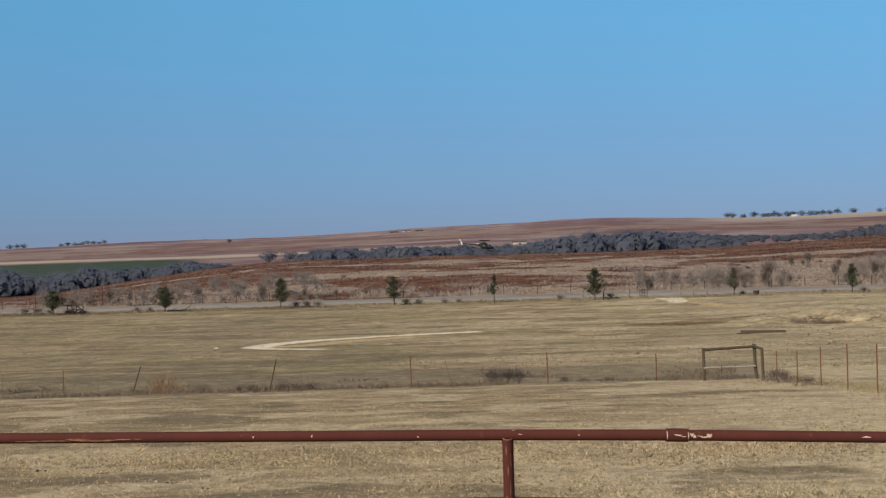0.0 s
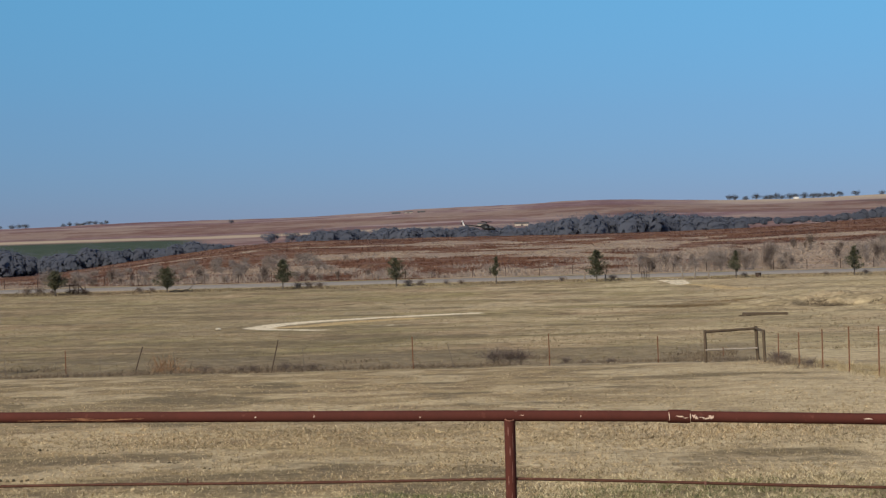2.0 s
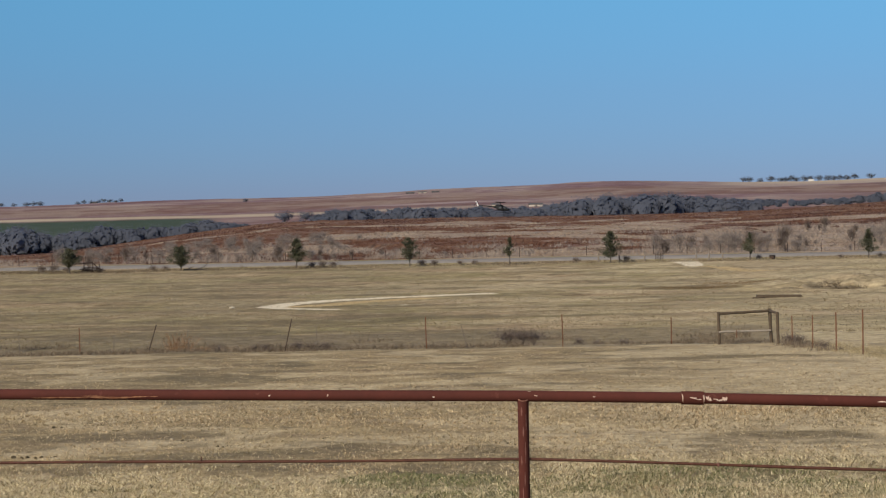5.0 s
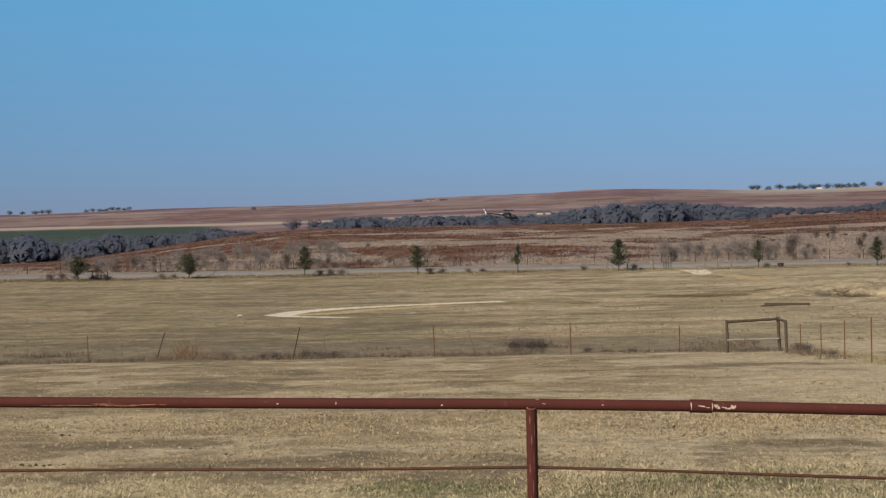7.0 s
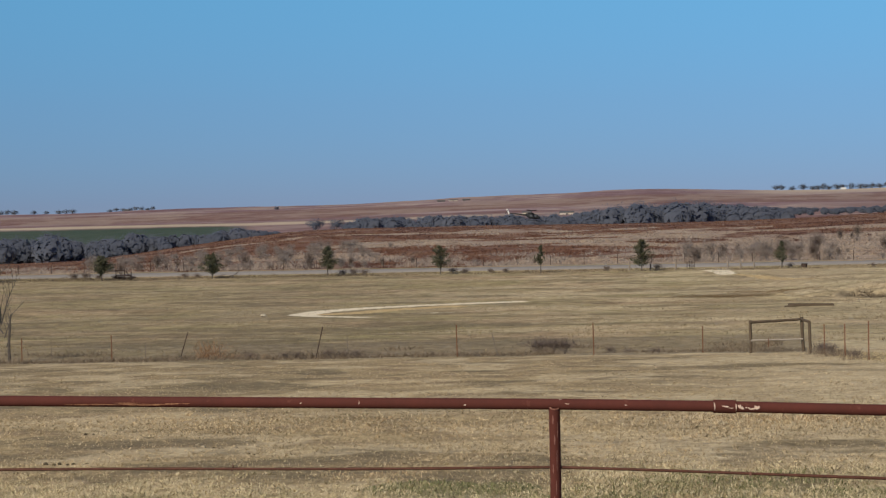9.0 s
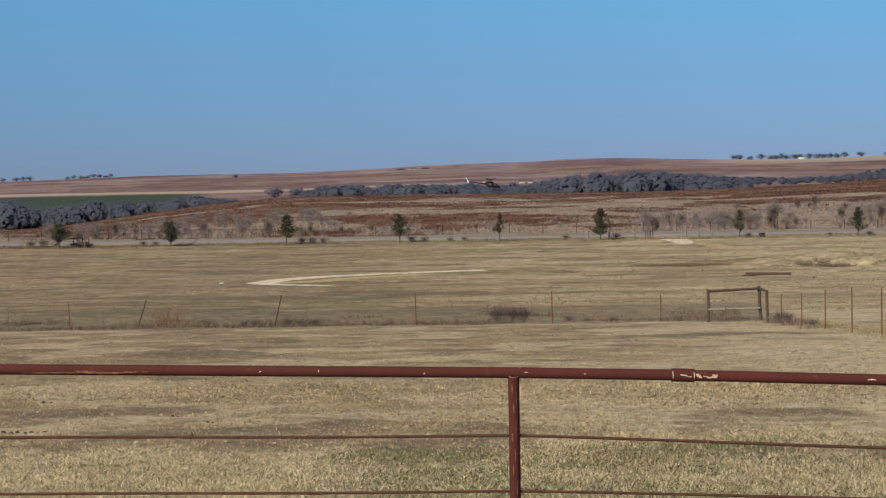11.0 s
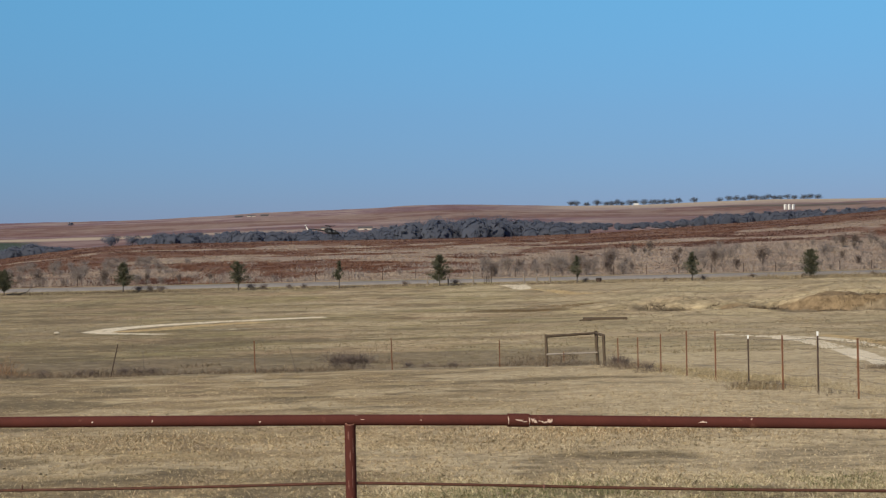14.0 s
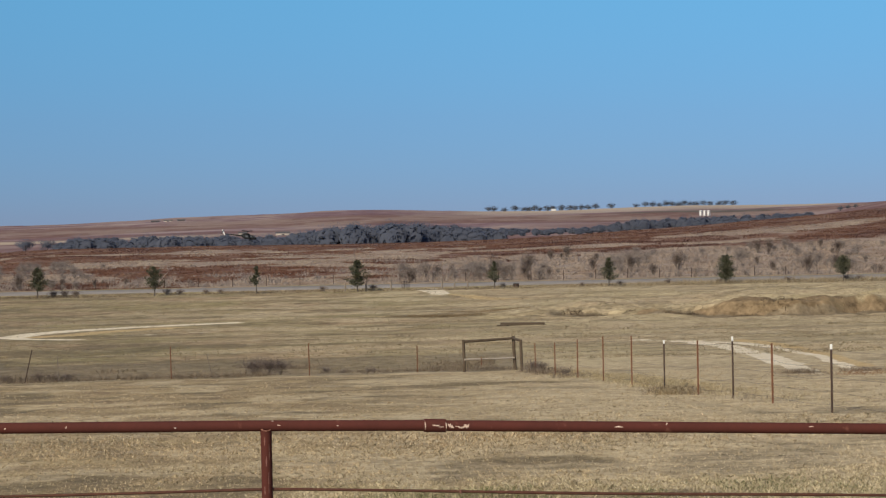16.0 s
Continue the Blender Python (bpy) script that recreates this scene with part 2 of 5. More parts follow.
def ground_material():
    m, n, l, p = nodes_of("land")
    co = n.new("ShaderNodeTexCoord").outputs["Object"]

    def zone(name):
        a = n.new("ShaderNodeAttribute")
        a.attribute_name = name
        return a.outputs["Fac"]

    fine, small, mid, big, huge = (add_noise(n, l, co, s, d, 0.6) for s, d in ((9, 5), (1.6, 5), (0.28, 5), (0.05, 4), (0.009, 5)))
    # dry mown grass near the rail
    near = add_ramp(n, l, small, [(0.25, (0.165, 0.122, 0.067)), (0.5, (0.30, 0.226, 0.128)), (0.75, (0.46, 0.356, 0.21))])
    near = add_mix(n, l, 0.45, near, add_ramp(n, l, mid, [(0.3, (0.25, 0.193, 0.112)), (0.5, (0.375, 0.282, 0.16)), (0.72, (0.45, 0.33, 0.173))]))
    near = add_mix(n, l, 0.4, near, add_ramp(n, l, fine, [(0.35, (0.09, 0.068, 0.038)), (0.65, (0.43, 0.345, 0.21))]))
    # grazed field
    field = add_ramp(n, l, mid, [(0.30, (0.135, 0.100, 0.056)), (0.44, (0.275, 0.212, 0.125)), (0.58, (0.325, 0.25, 0.145)), (0.74, (0.43, 0.335, 0.205))])
    field = add_mix(n, l, 0.5, field, add_ramp(n, l, big, [(0.32, (0.175, 0.138, 0.08)), (0.46, (0.27, 0.215, 0.13)), (0.60, (0.315, 0.245, 0.147)), (0.72, (0.36, 0.275, 0.165))]))
    field = add_mix(n, l, 0.30, field, add_ramp(n, l, small, [(0.3, (0.10, 0.08, 0.045)), (0.7, (0.47, 0.39, 0.24))]))
    # grazed in long streaks: bleached, olive and bare brown
    flat = n.new("ShaderNodeVectorMath")
    flat.operation = "MULTIPLY"
    flat.inputs[1].default_value = (0.50, 0.50, 0)
    l.new(co, flat.inputs[0])
    streak = add_noise(n, l, flat.outputs[0], 1.0, 6, 0.68)
    field = add_mix(n, l, 1.0, field, add_ramp(n, l, streak, [(0.34, (0.46, 0.43, 0.41)), (0.42, (0.86, 0.84, 0.81)), (0.54, (1.06, 1.06, 1.04)), (0.66, (1.34, 1.32, 1.29))]), "MULTIPLY")
    tinge = add_noise(n, l, flat.outputs[0], 0.16, 5, 0.65)
    field = add_mix(n, l, 1.0, field, add_ramp(n, l, tinge, [(0.38, (0.93, 0.97, 0.84)), (0.5, (1.0, 0.99, 0.97)), (0.62, (1.08, 1.0, 1.03))]), "MULTIPLY")
    near = add_mix(n, l, 1.0, near, add_ramp(n, l, streak, [(0.36, (0.74, 0.70, 0.72)), (0.64, (1.22, 1.22, 1.16))]), "MULTIPLY")
    col = add_mix(n, l, zone("field"), near, field)
    # rust-red tall prairie
    red = add_ramp(n, l, big, [(0.34, (0.10, 0.051, 0.037)), (0.48, (0.155, 0.086, 0.062)), (0.60, (0.215, 0.142, 0.108)), (0.70, (0.31, 0.24, 0.185))])
    red = add_mix(n, l, 0.4, red, add_ramp(n, l, mid, [(0.3, (0.09, 0.045, 0.032)), (0.55, (0.19, 0.10, 0.068)), (0.75, (0.31, 0.22, 0.155))]))
    col = add_mix(n, l, zone("prairie"), col, red)
    # far slopes: their own dull red, with mauve distance haze mixed into the colour
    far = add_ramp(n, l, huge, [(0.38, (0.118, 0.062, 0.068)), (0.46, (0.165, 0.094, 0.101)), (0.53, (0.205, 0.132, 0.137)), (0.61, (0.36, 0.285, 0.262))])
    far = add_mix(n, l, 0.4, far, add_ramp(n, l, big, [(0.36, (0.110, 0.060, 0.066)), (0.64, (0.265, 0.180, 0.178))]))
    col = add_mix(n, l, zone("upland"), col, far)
    pale = add_ramp(n, l, mid, [(0.3, (0.30, 0.235, 0.185)), (0.7, (0.43, 0.355, 0.285))])
    col = add_mix(n, l, add_math(n, l, "MULTIPLY", zone("pale"), 0.85), col, pale)
    col = add_mix(n, l, zone("green"), col, add_ramp(n, l, big, [(0.3, (0.040, 0.058, 0.040)), (0.7, (0.060, 0.078, 0.053))]))

    # trodden brown patches and bleached ones
    worn = add_math(n, l, "MULTIPLY", zone("worn"), add_ramp(n, l, small, [(0.35, (1, 1, 1)), (0.65, (0.45, 0.45, 0.45))]))
    col = add_mix(n, l, worn, col, add_ramp(n, l, fine, [(0.3, (0.082, 0.064, 0.037)), (0.7, (0.215, 0.168, 0.100))]))
    dry = add_math(n, l, "MULTIPLY", zone("dry"), add_ramp(n, l, small, [(0.35, (0.3, 0.3, 0.3)), (0.65, (1, 1, 1))]))
    col = add_mix(n, l, dry, col, add_ramp(n, l, fine, [(0.3, (0.39, 0.308, 0.187)), (0.7, (0.66, 0.54, 0.35))]))

    # patches with ragged edges
    def ragged(name, width=0.35):
        s = add_math(n, l, "ADD", zone(name), add_math(n, l, "MULTIPLY", add_math(n, l, "SUBTRACT", small, 0.5), width * 2))
        return add_ramp(n, l, s, [(0.38, (0, 0, 0)), (0.62, (1, 1, 1))])

    sand = add_ramp(n, l, small, [(0.3, (0.54, 0.45, 0.31)), (0.7, (0.80, 0.705, 0.54))])
    soil = add_ramp(n, l, small, [(0.3, (0.36, 0.25, 0.115)), (0.7, (0.56, 0.42, 0.225))])
    clay = add_ramp(n, l, small, [(0.3, (0.095, 0.065, 0.036)), (0.7, (0.29, 0.208, 0.12))])
    col = add_mix(n, l, ragged("clay"), col, clay)
    col = add_mix(n, l, ragged("soil"), col, soil)
    col = add_mix(n, l, ragged("sand", 0.25), col, sand)
    col = add_mix(n, l, add_math(n, l, "MULTIPLY", ragged("weeds", 0.5), 0.68), col, add_ramp(n, l, small, [(0.3, (0.115, 0.09, 0.058)), (0.7, (0.26, 0.208, 0.138))]))
    col = add_mix(n, l, add_math(n, l, "MULTIPLY", ragged("lush", 0.6), 0.6), col, add_ramp(n, l, fine, [(0.3, (0.08, 0.085, 0.035)), (0.7, (0.20, 0.19, 0.09))]))
    l.new(col, p.inputs["Base Color"])
    p.inputs["Roughness"].default_value = 0.95
    p.inputs["Specular IOR Level"].default_value = 0.1
    k = n.new("ShaderNodeBump")
    k.inputs["Strength"].default_value, k.inputs["Distance"].default_value = 0.7, 0.12
    l.new(add_math(n, l, "ADD", small, add_math(n, l, "MULTIPLY", fine, 0.4)), k.inputs["Height"])
    l.new(k.outputs[0], p.inputs["Normal"])
    return m


GROUND = ground_material()
PIPE = plain("oxide_red_paint", (0.060, 0.0165, 0.0115), (0.086, 0.022, 0.0155), 4, 0.88, 0, 0.15, 0.002, (0.12, 0.044, 0.03))
CHIP = plain("bare_primer", (0.36, 0.22, 0.16), (0.68, 0.56, 0.46), 45, 0.7, 0, 0.1, 0.001)
CABLE = plain("rusty_cable", (0.050, 0.020, 0.013), (0.112, 0.046, 0.029), 20, 0.7, 0.2, 0.3, 0.002)
RUST = plain("rusty_steel", (0.11, 0.05, 0.028), (0.21, 0.095, 0.05), 15, 0.8, 0.2, 0.3, 0.002)
DARKPOST = plain("dark_post_paint", (0.035, 0.03, 0.026), (0.09, 0.05, 0.035), 9, 0.7, 0.1, 0.2, 0.002)
WHITE = plain("white_paint", (0.58, 0.57, 0.54), (0.74, 0.73, 0.70), 6, 0.5, 0, 0.05, 0.002)
WIRE = plain("old_wire", (0.12, 0.09, 0.07), (0.22, 0.18, 0.15), 30, 0.6, 0.4, 0)
WOOD = plain("weathered_wood", (0.050, 0.036, 0.024), (0.118, 0.086, 0.058), 7, 0.9, 0, 0.5, 0.01)
GREYWOOD = plain("grey_wood", (0.15, 0.12, 0.095), (0.26, 0.22, 0.18), 7, 0.9, 0, 0.5, 0.01)
PALEWOOD = plain("bleached_wood", (0.24, 0.20, 0.16), (0.40, 0.35, 0.29), 7, 0.9, 0, 0.5, 0.01)
BARK = plain("grey_bark", (0.06, 0.05, 0.042), (0.13, 0.11, 0.095), 5, 0.95, 0, 0.6, 0.03)
ASPHALT = plain("worn_asphalt", (0.20, 0.178, 0.160), (0.28, 0.252, 0.226), 0.6, 0.9, 0, 0.3, 0.01)
STONE = plain("pale_stone", (0.33, 0.28, 0.20), (0.52, 0.46, 0.36), 5, 0.9, 0, 0.5, 0.02)
TANSTONE = plain("tan_stone", (0.24, 0.19, 0.125), (0.38, 0.31, 0.21), 12, 0.9, 0, 0.5, 0.01)
CLOD = plain("dark_soil", (0.045, 0.034, 0.02), (0.10, 0.076, 0.045), 20, 0.95, 0, 0.5, 0.01)
OLIVE = plain("dark_olive_paint", (0.013, 0.014, 0.015), (0.026, 0.027, 0.028), 2, 0.9, 0, 0)
GLASS = plain("cockpit_glass", (0.05, 0.055, 0.06), (0.08, 0.085, 0.09), 1, 0.3, 0, 0)
ROOF = plain("grey_roof", (0.06, 0.055, 0.055), (0.12, 0.11, 0.11), 1, 0.7, 0, 0)
TANWALL = plain("tan_siding", (0.42, 0.36, 0.29), (0.55, 0.48, 0.40), 1, 0.8, 0, 0)

GRASS = leafy("dry_grass", [(0.0, (0.085, 0.064, 0.037)), (0.25, (0.22, 0.168, 0.098)), (0.55, (0.47, 0.37, 0.222)), (1.0, (0.82, 0.685, 0.47))], 0.33,
              [(0.34, (0.15, 0.122, 0.068)), (0.44, (0.34, 0.268, 0.16)), (0.56, (0.49, 0.375, 0.22)), (0.66, (0.56, 0.395, 0.215))], thin=0.1, blend=0.62, clump=(5.5, 0.42, 1.5))
FIELDGRASS = leafy("grazed_grass", [(0.0, (0.15, 0.115, 0.066)), (0.4, (0.27, 0.21, 0.122)), (1.0, (0.44, 0.355, 0.22))], 0.33,
                   [(0.34, (0.17, 0.135, 0.075)), (0.5, (0.30, 0.235, 0.138)), (0.66, (0.42, 0.33, 0.195))], thin=0.4, blend=0.6, clump=(0.9, 0.65, 1.3))
BLEACHED = leafy("bleached_grass", [(0.0, (0.15, 0.115, 0.068)), (0.25, (0.32, 0.25, 0.155)), (0.55, (0.56, 0.455, 0.295)), (1.0, (0.86, 0.73, 0.52))], 0.33,
                 [(0.34, (0.24, 0.19, 0.115)), (0.44, (0.47, 0.38, 0.245)), (0.56, (0.62, 0.50, 0.325)), (0.66, (0.68, 0.51, 0.31))], thin=0.1, blend=0.62, clump=(5.5, 0.5, 1.4))
TUFT = leafy("tuft_grass", [(0.0, (0.17, 0.128, 0.074)), (0.4, (0.42, 0.328, 0.197)), (1.0, (0.82, 0.68, 0.46))], 0.25,
             [(0.35, (0.21, 0.168, 0.098)), (0.45, (0.37, 0.29, 0.175)), (0.57, (0.47, 0.365, 0.22)), (0.67, (0.55, 0.39, 0.21))], blend=0.6, thin=0.1, clump=(6.5, 0.42, 1.45))
PALETUFT = leafy("pale_tussock", [(0.0, (0.30, 0.235, 0.140)), (1.0, (0.47, 0.38, 0.245))], thin=0.5)
HUMMOCK = leafy("rusty_hummock_weeds", [(0.0, (0.24, 0.165, 0.09)), (1.0, (0.36, 0.265, 0.155))], thin=0.5)
FENCEWEED = leafy("soft_brown_weeds", [(0.0, (0.15, 0.112, 0.076)), (1.0, (0.29, 0.225, 0.155))], thin=0.4)
PALESTRAW = leafy("pale_straw", [(0.0, (0.36, 0.28, 0.155)), (0.5, (0.54, 0.43, 0.25)), (1.0, (0.78, 0.66, 0.42))], thin=0.5)
OLIVETUFT = leafy("olive_tuft_grass", [(0.0, (0.16, 0.135, 0.075)), (0.4, (0.44, 0.37, 0.22)), (1.0, (0.86, 0.745, 0.51))], 0.8,
                  [(0.34, (0.20, 0.18, 0.08)), (0.46, (0.42, 0.345, 0.20)), (0.62, (0.56, 0.45, 0.275))], blend=0.5, thin=0.1, clump=(6.5, 0.62, 1.4))
ORANGESTRAW = leafy("orange_straw", [(0.0, (0.30, 0.20, 0.10)), (0.5, (0.50, 0.36, 0.20)), (1.0, (0.80, 0.65, 0.43))], thin=0.3, clump=(4.0, 0.6, 1.3))
LUSH = leafy("green_grass", [(0.0, (0.085, 0.098, 0.035)), (0.5, (0.165, 0.17, 0.07)), (1.0, (0.36, 0.32, 0.18))])
WEED = leafy("dead_weeds", [(0.0, (0.069, 0.052, 0.034)), (0.5, (0.144, 0.109, 0.075)), (1.0, (0.253, 0.196, 0.132))], thin=0.35)
BRIAR = leafy("grey_briar", [(0.0, (0.169, 0.130, 0.094)), (1.0, (0.338, 0.267, 0.189))], thin=0.35)
VERGE = leafy("verge_straw", [(0.0, (0.19, 0.15, 0.095)), (1.0, (0.37, 0.30, 0.20))], thin=0.15)
STRAW = leafy("straw", [(0.0, (0.246, 0.179, 0.095)), (0.6, (0.414, 0.319, 0.185)), (1.0, (0.650, 0.538, 0.358))], thin=0.35)
RUSTGRASS = leafy("rust_grass", [(0.0, (0.22, 0.115, 0.058)), (0.6, (0.35, 0.205, 0.11)), (1.0, (0.50, 0.36, 0.22))], thin=0.4)
BLUESTEM = leafy("prairie_grass", [(0.0, (0.195, 0.104, 0.070)), (1.0, (0.265, 0.150, 0.104))], 0.045,
                 [(0.34, (0.155, 0.070, 0.047)), (0.47, (0.245, 0.118, 0.073)), (0.58, (0.30, 0.168, 0.112)), (0.68, (0.42, 0.30, 0.21))], blend=0.75, thin=0.6, stretch=(3, 0.8, 1))
DARKSTEM = leafy("dark_prairie_grass", [(0.0, (0.130, 0.068, 0.052)), (1.0, (0.175, 0.094, 0.072))], thin=0.55)
PALESTEM = leafy("pale_prairie_grass", [(0.0, (0.38, 0.283, 0.21)), (1.0, (0.51, 0.40, 0.305))], 0.045,
                 [(0.35, (0.31, 0.215, 0.16)), (0.5, (0.46, 0.355, 0.265)), (0.65, (0.60, 0.49, 0.37))], blend=0.6, thin=0.55, stretch=(3, 0.8, 1))
BRUSH = leafy("grey_brush", [(0.0, (0.33, 0.262, 0.21)), (1.0, (0.47, 0.385, 0.315))], thin=0.5)
TWIGS = leafy("bare_twigs", [(0.0, (0.20, 0.165, 0.145)), (1.0, (0.35, 0.295, 0.255))], thin=0.35)
BUSH = leafy("brown_twigs", [(0.0, (0.12, 0.09, 0.075)), (1.0, (0.23, 0.18, 0.152))], thin=0.35)
# far trees: blue-grey distance haze is mixed into the twig colour
HAZED_WOODS = leafy("hazed_winter_woods", [(0.0, (0.138, 0.155, 0.204)), (1.0, (0.158, 0.173, 0.220))], 0.07,
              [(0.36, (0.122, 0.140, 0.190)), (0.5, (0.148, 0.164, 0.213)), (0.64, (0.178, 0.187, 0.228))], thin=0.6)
DARKTWIG = leafy("dark_dead_twigs", [(0.0, (0.045, 0.034, 0.03)), (1.0, (0.10, 0.076, 0.066))], thin=0.2)
CEDAR = leafy("cedar_leaves", [(0.0, (0.038, 0.044, 0.026)), (0.5, (0.078, 0.084, 0.050)), (1.0, (0.15, 0.135, 0.09))], thin=0.15)
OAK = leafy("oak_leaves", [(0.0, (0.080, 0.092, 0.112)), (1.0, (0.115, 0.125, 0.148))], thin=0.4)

# ---- the ground, one sheet to the horizon ----
wide = np.radians(np.concatenate([np.arange(-180, -24, 6.0), np.arange(-24, -17, 0.5), np.arange(-17, 23.5, 0.1), np.arange(23.5, 30, 0.5), np.arange(30, 180, 6.0)]))
deep = np.concatenate([[0.0004, 0.6, 1.5, 3, 5, 7, 9], np.geomspace(11, 133, 240), np.linspace(133.35, 154, 60), np.geomspace(155, 205, 32), np.linspace(205.6, 224, 34), np.geomspace(225, 800, 110), np.geomspace(815, 4900, 100)])
A, D = np.meshgrid(wide, deep)
cosc = np.cos(np.clip(A, -0.5, 0.5))
R = D / cosc
GX, GY = R * np.sin(A), R * np.cos(A)
GZ = land(GX, GY)
rows_n, cols_n = A.shape
idx = np.arange(rows_n * cols_n).reshape(rows_n, cols_n)
nxt = np.roll(idx, -1, axis=1)
quads = np.stack([idx[:-1], nxt[:-1], nxt[1:], idx[1:]], -1).reshape(-1, 4)
me = mesh_from("ground", np.stack([GX, GY, GZ], -1).reshape(-1, 3), quads, [GROUND])
me.polygons.foreach_set("use_smooth", [True] * len(me.polygons))
U = np.tan(np.clip(A, -0.6, 0.6))
E1 = 1000 * (GZ - EYE) / D      # rise seen from the rail, per thousand


def strip(points, width):
    """1 on a winding strip through points (x, y), falling to 0 at its edges."""
    best = np.full(GX.shape, 9e9)
    for (xa, ya), (xb, yb) in zip(points, points[1:]):
        dx, dy = xb - xa, yb - ya
        t = np.clip(((GX - xa) * dx + (GY - ya) * dy) / (dx * dx + dy * dy), 0, 1)
        best = np.minimum(best, np.hypot(GX - xa - t * dx, GY - ya - t * dy))
    return np.clip(1.0 - best / width, 0, 1) if width else best


def pale_prairie(x, y):
    """Where the hillside is straw-coloured: by the road, more to the right, and in long patches."""
    u = x / np.maximum(y, 1)
    near = (0.4 + 0.6 * S((u + 0.04) / 0.1)) * (1 - S((y - 210 - 36 * fractal(x * 0.11, y * 0.05, 71) - 85 * S((u - 0.15) / 0.10)) / 26))
    spots_ = S((0.6 * fractal(x * 0.055, y * 0.04, 72, 5) + 0.4 * fractal(x * 0.012, y * 0.018, 73) + 0.03 * S((u - 0.0) / 0.1) - 0.555) / 0.05)
    return np.maximum(0.8 * near, 0.8 * spots_ * (1 - S((y - 430 + 60 * S((u - 0.15) / 0.1)) / 120)))


def patches(x, y, spots_, seed):
    """1 inside ragged patches given as x, y, half width, half depth; 0 outside."""
    ragged_ = 0.9 * (fractal(x * 1.1, y * 0.6, seed) - 0.5)
    out = np.zeros(np.shape(x))
    for px, py, hx, hy in spots_:
        out = np.maximum(out, S((1.15 - np.hypot((x - px) / hx, (y - py) / hy) + ragged_ * 1.4) / 0.5))
    return out


BARE_SPOTS = [(-5.1, 25.8, 1.7, 1.1), (-1.5, 22.5, 0.75, 0.9), (2.9, 18.8, 1.3, 1.1), (4.7, 18.2, 1.1, 0.9), (-2.4, 20, 0.45, 0.6), (8.0, 57.6, 3.4, 2.2), (-6.5, 47, 2.5, 2.5), (2.0, 124, 4.5, 0.9), (5.2, 109, 8, 1.1),
              (11.9, 125, 6, 0.8), (19.5, 150, 4.5, 2.2), (-16, 104, 9, 1.2), (-9, 96, 7, 1.0), (4.5, 24.2, 1.0, 0.6)]
PALE_SPOTS = [(-5.2, 23.3, 1.0, 0.8), (-0.8, 24.8, 1.7, 0.8), (3.7, 30.4, 1.4, 1.8), (9.3, 64, 4.6, 2.0), (-2.6, 23.6, 1.0, 0.7), (12, 115, 9, 2.5), (3, 137, 6, 1.5)]
GREEN_SPOTS = [(1.15, 17.6, 0.55, 0.6), (2.4, 17.1, 0.4, 0.5), (-0.4, 18.8, 1.1, 0.8), (3.4, 17.6, 0.5, 0.5), (0.5, 15.0, 0.8, 0.6)]


def long_at(x, y):
    """0 to 1: where the grass by the rail was left longer."""
    yy = y + 9.0 * (fractal(x * 0.28, y * 0.16, 88) - 0.5)
    return np.maximum(0.9 * (1 - S((yy - 19.0) / 4.0)), 0.75 * S((yy - 25.5) / 4) * (1 - S((yy - 31.5) / 4)))


def worn_at(x, y):
    """0 to 1: trodden or thin places in the pasture and the field."""
    near = S((0.55 * fractal(x * 0.75, y * 0.55, 81) + 0.45 * fractal(x * 0.22, y * 0.25, 85) - 0.535) / 0.06)
    far = S((0.7 * fractal(x * 0.16, y * 0.42, 82, 5) + 0.3 * fractal(x * 0.04, y * 0.12, 86) - 0.525) / 0.07)
    return np.clip(np.maximum(near * (1 - 0.6 * long_at(x, y)) + (far - near) * S((y - 70) / 15), 1.15 * patches(x, y, BARE_SPOTS, 181)), 0, 1)


def dry_at(x, y):
    near = S((fractal(x * 0.50, y * 0.45, 83) - 0.50) / 0.10)
    far = S((0.7 * fractal(x * 0.16, y * 0.36, 84, 5) + 0.3 * fractal(x * 0.04, y * 0.10, 87) - 0.51) / 0.08)
    return np.clip(np.maximum(near + (far - near) * S((y - 70) / 15), patches(x, y, PALE_SPOTS, 182)) - patches(x, y, BARE_SPOTS, 181), 0, 1)


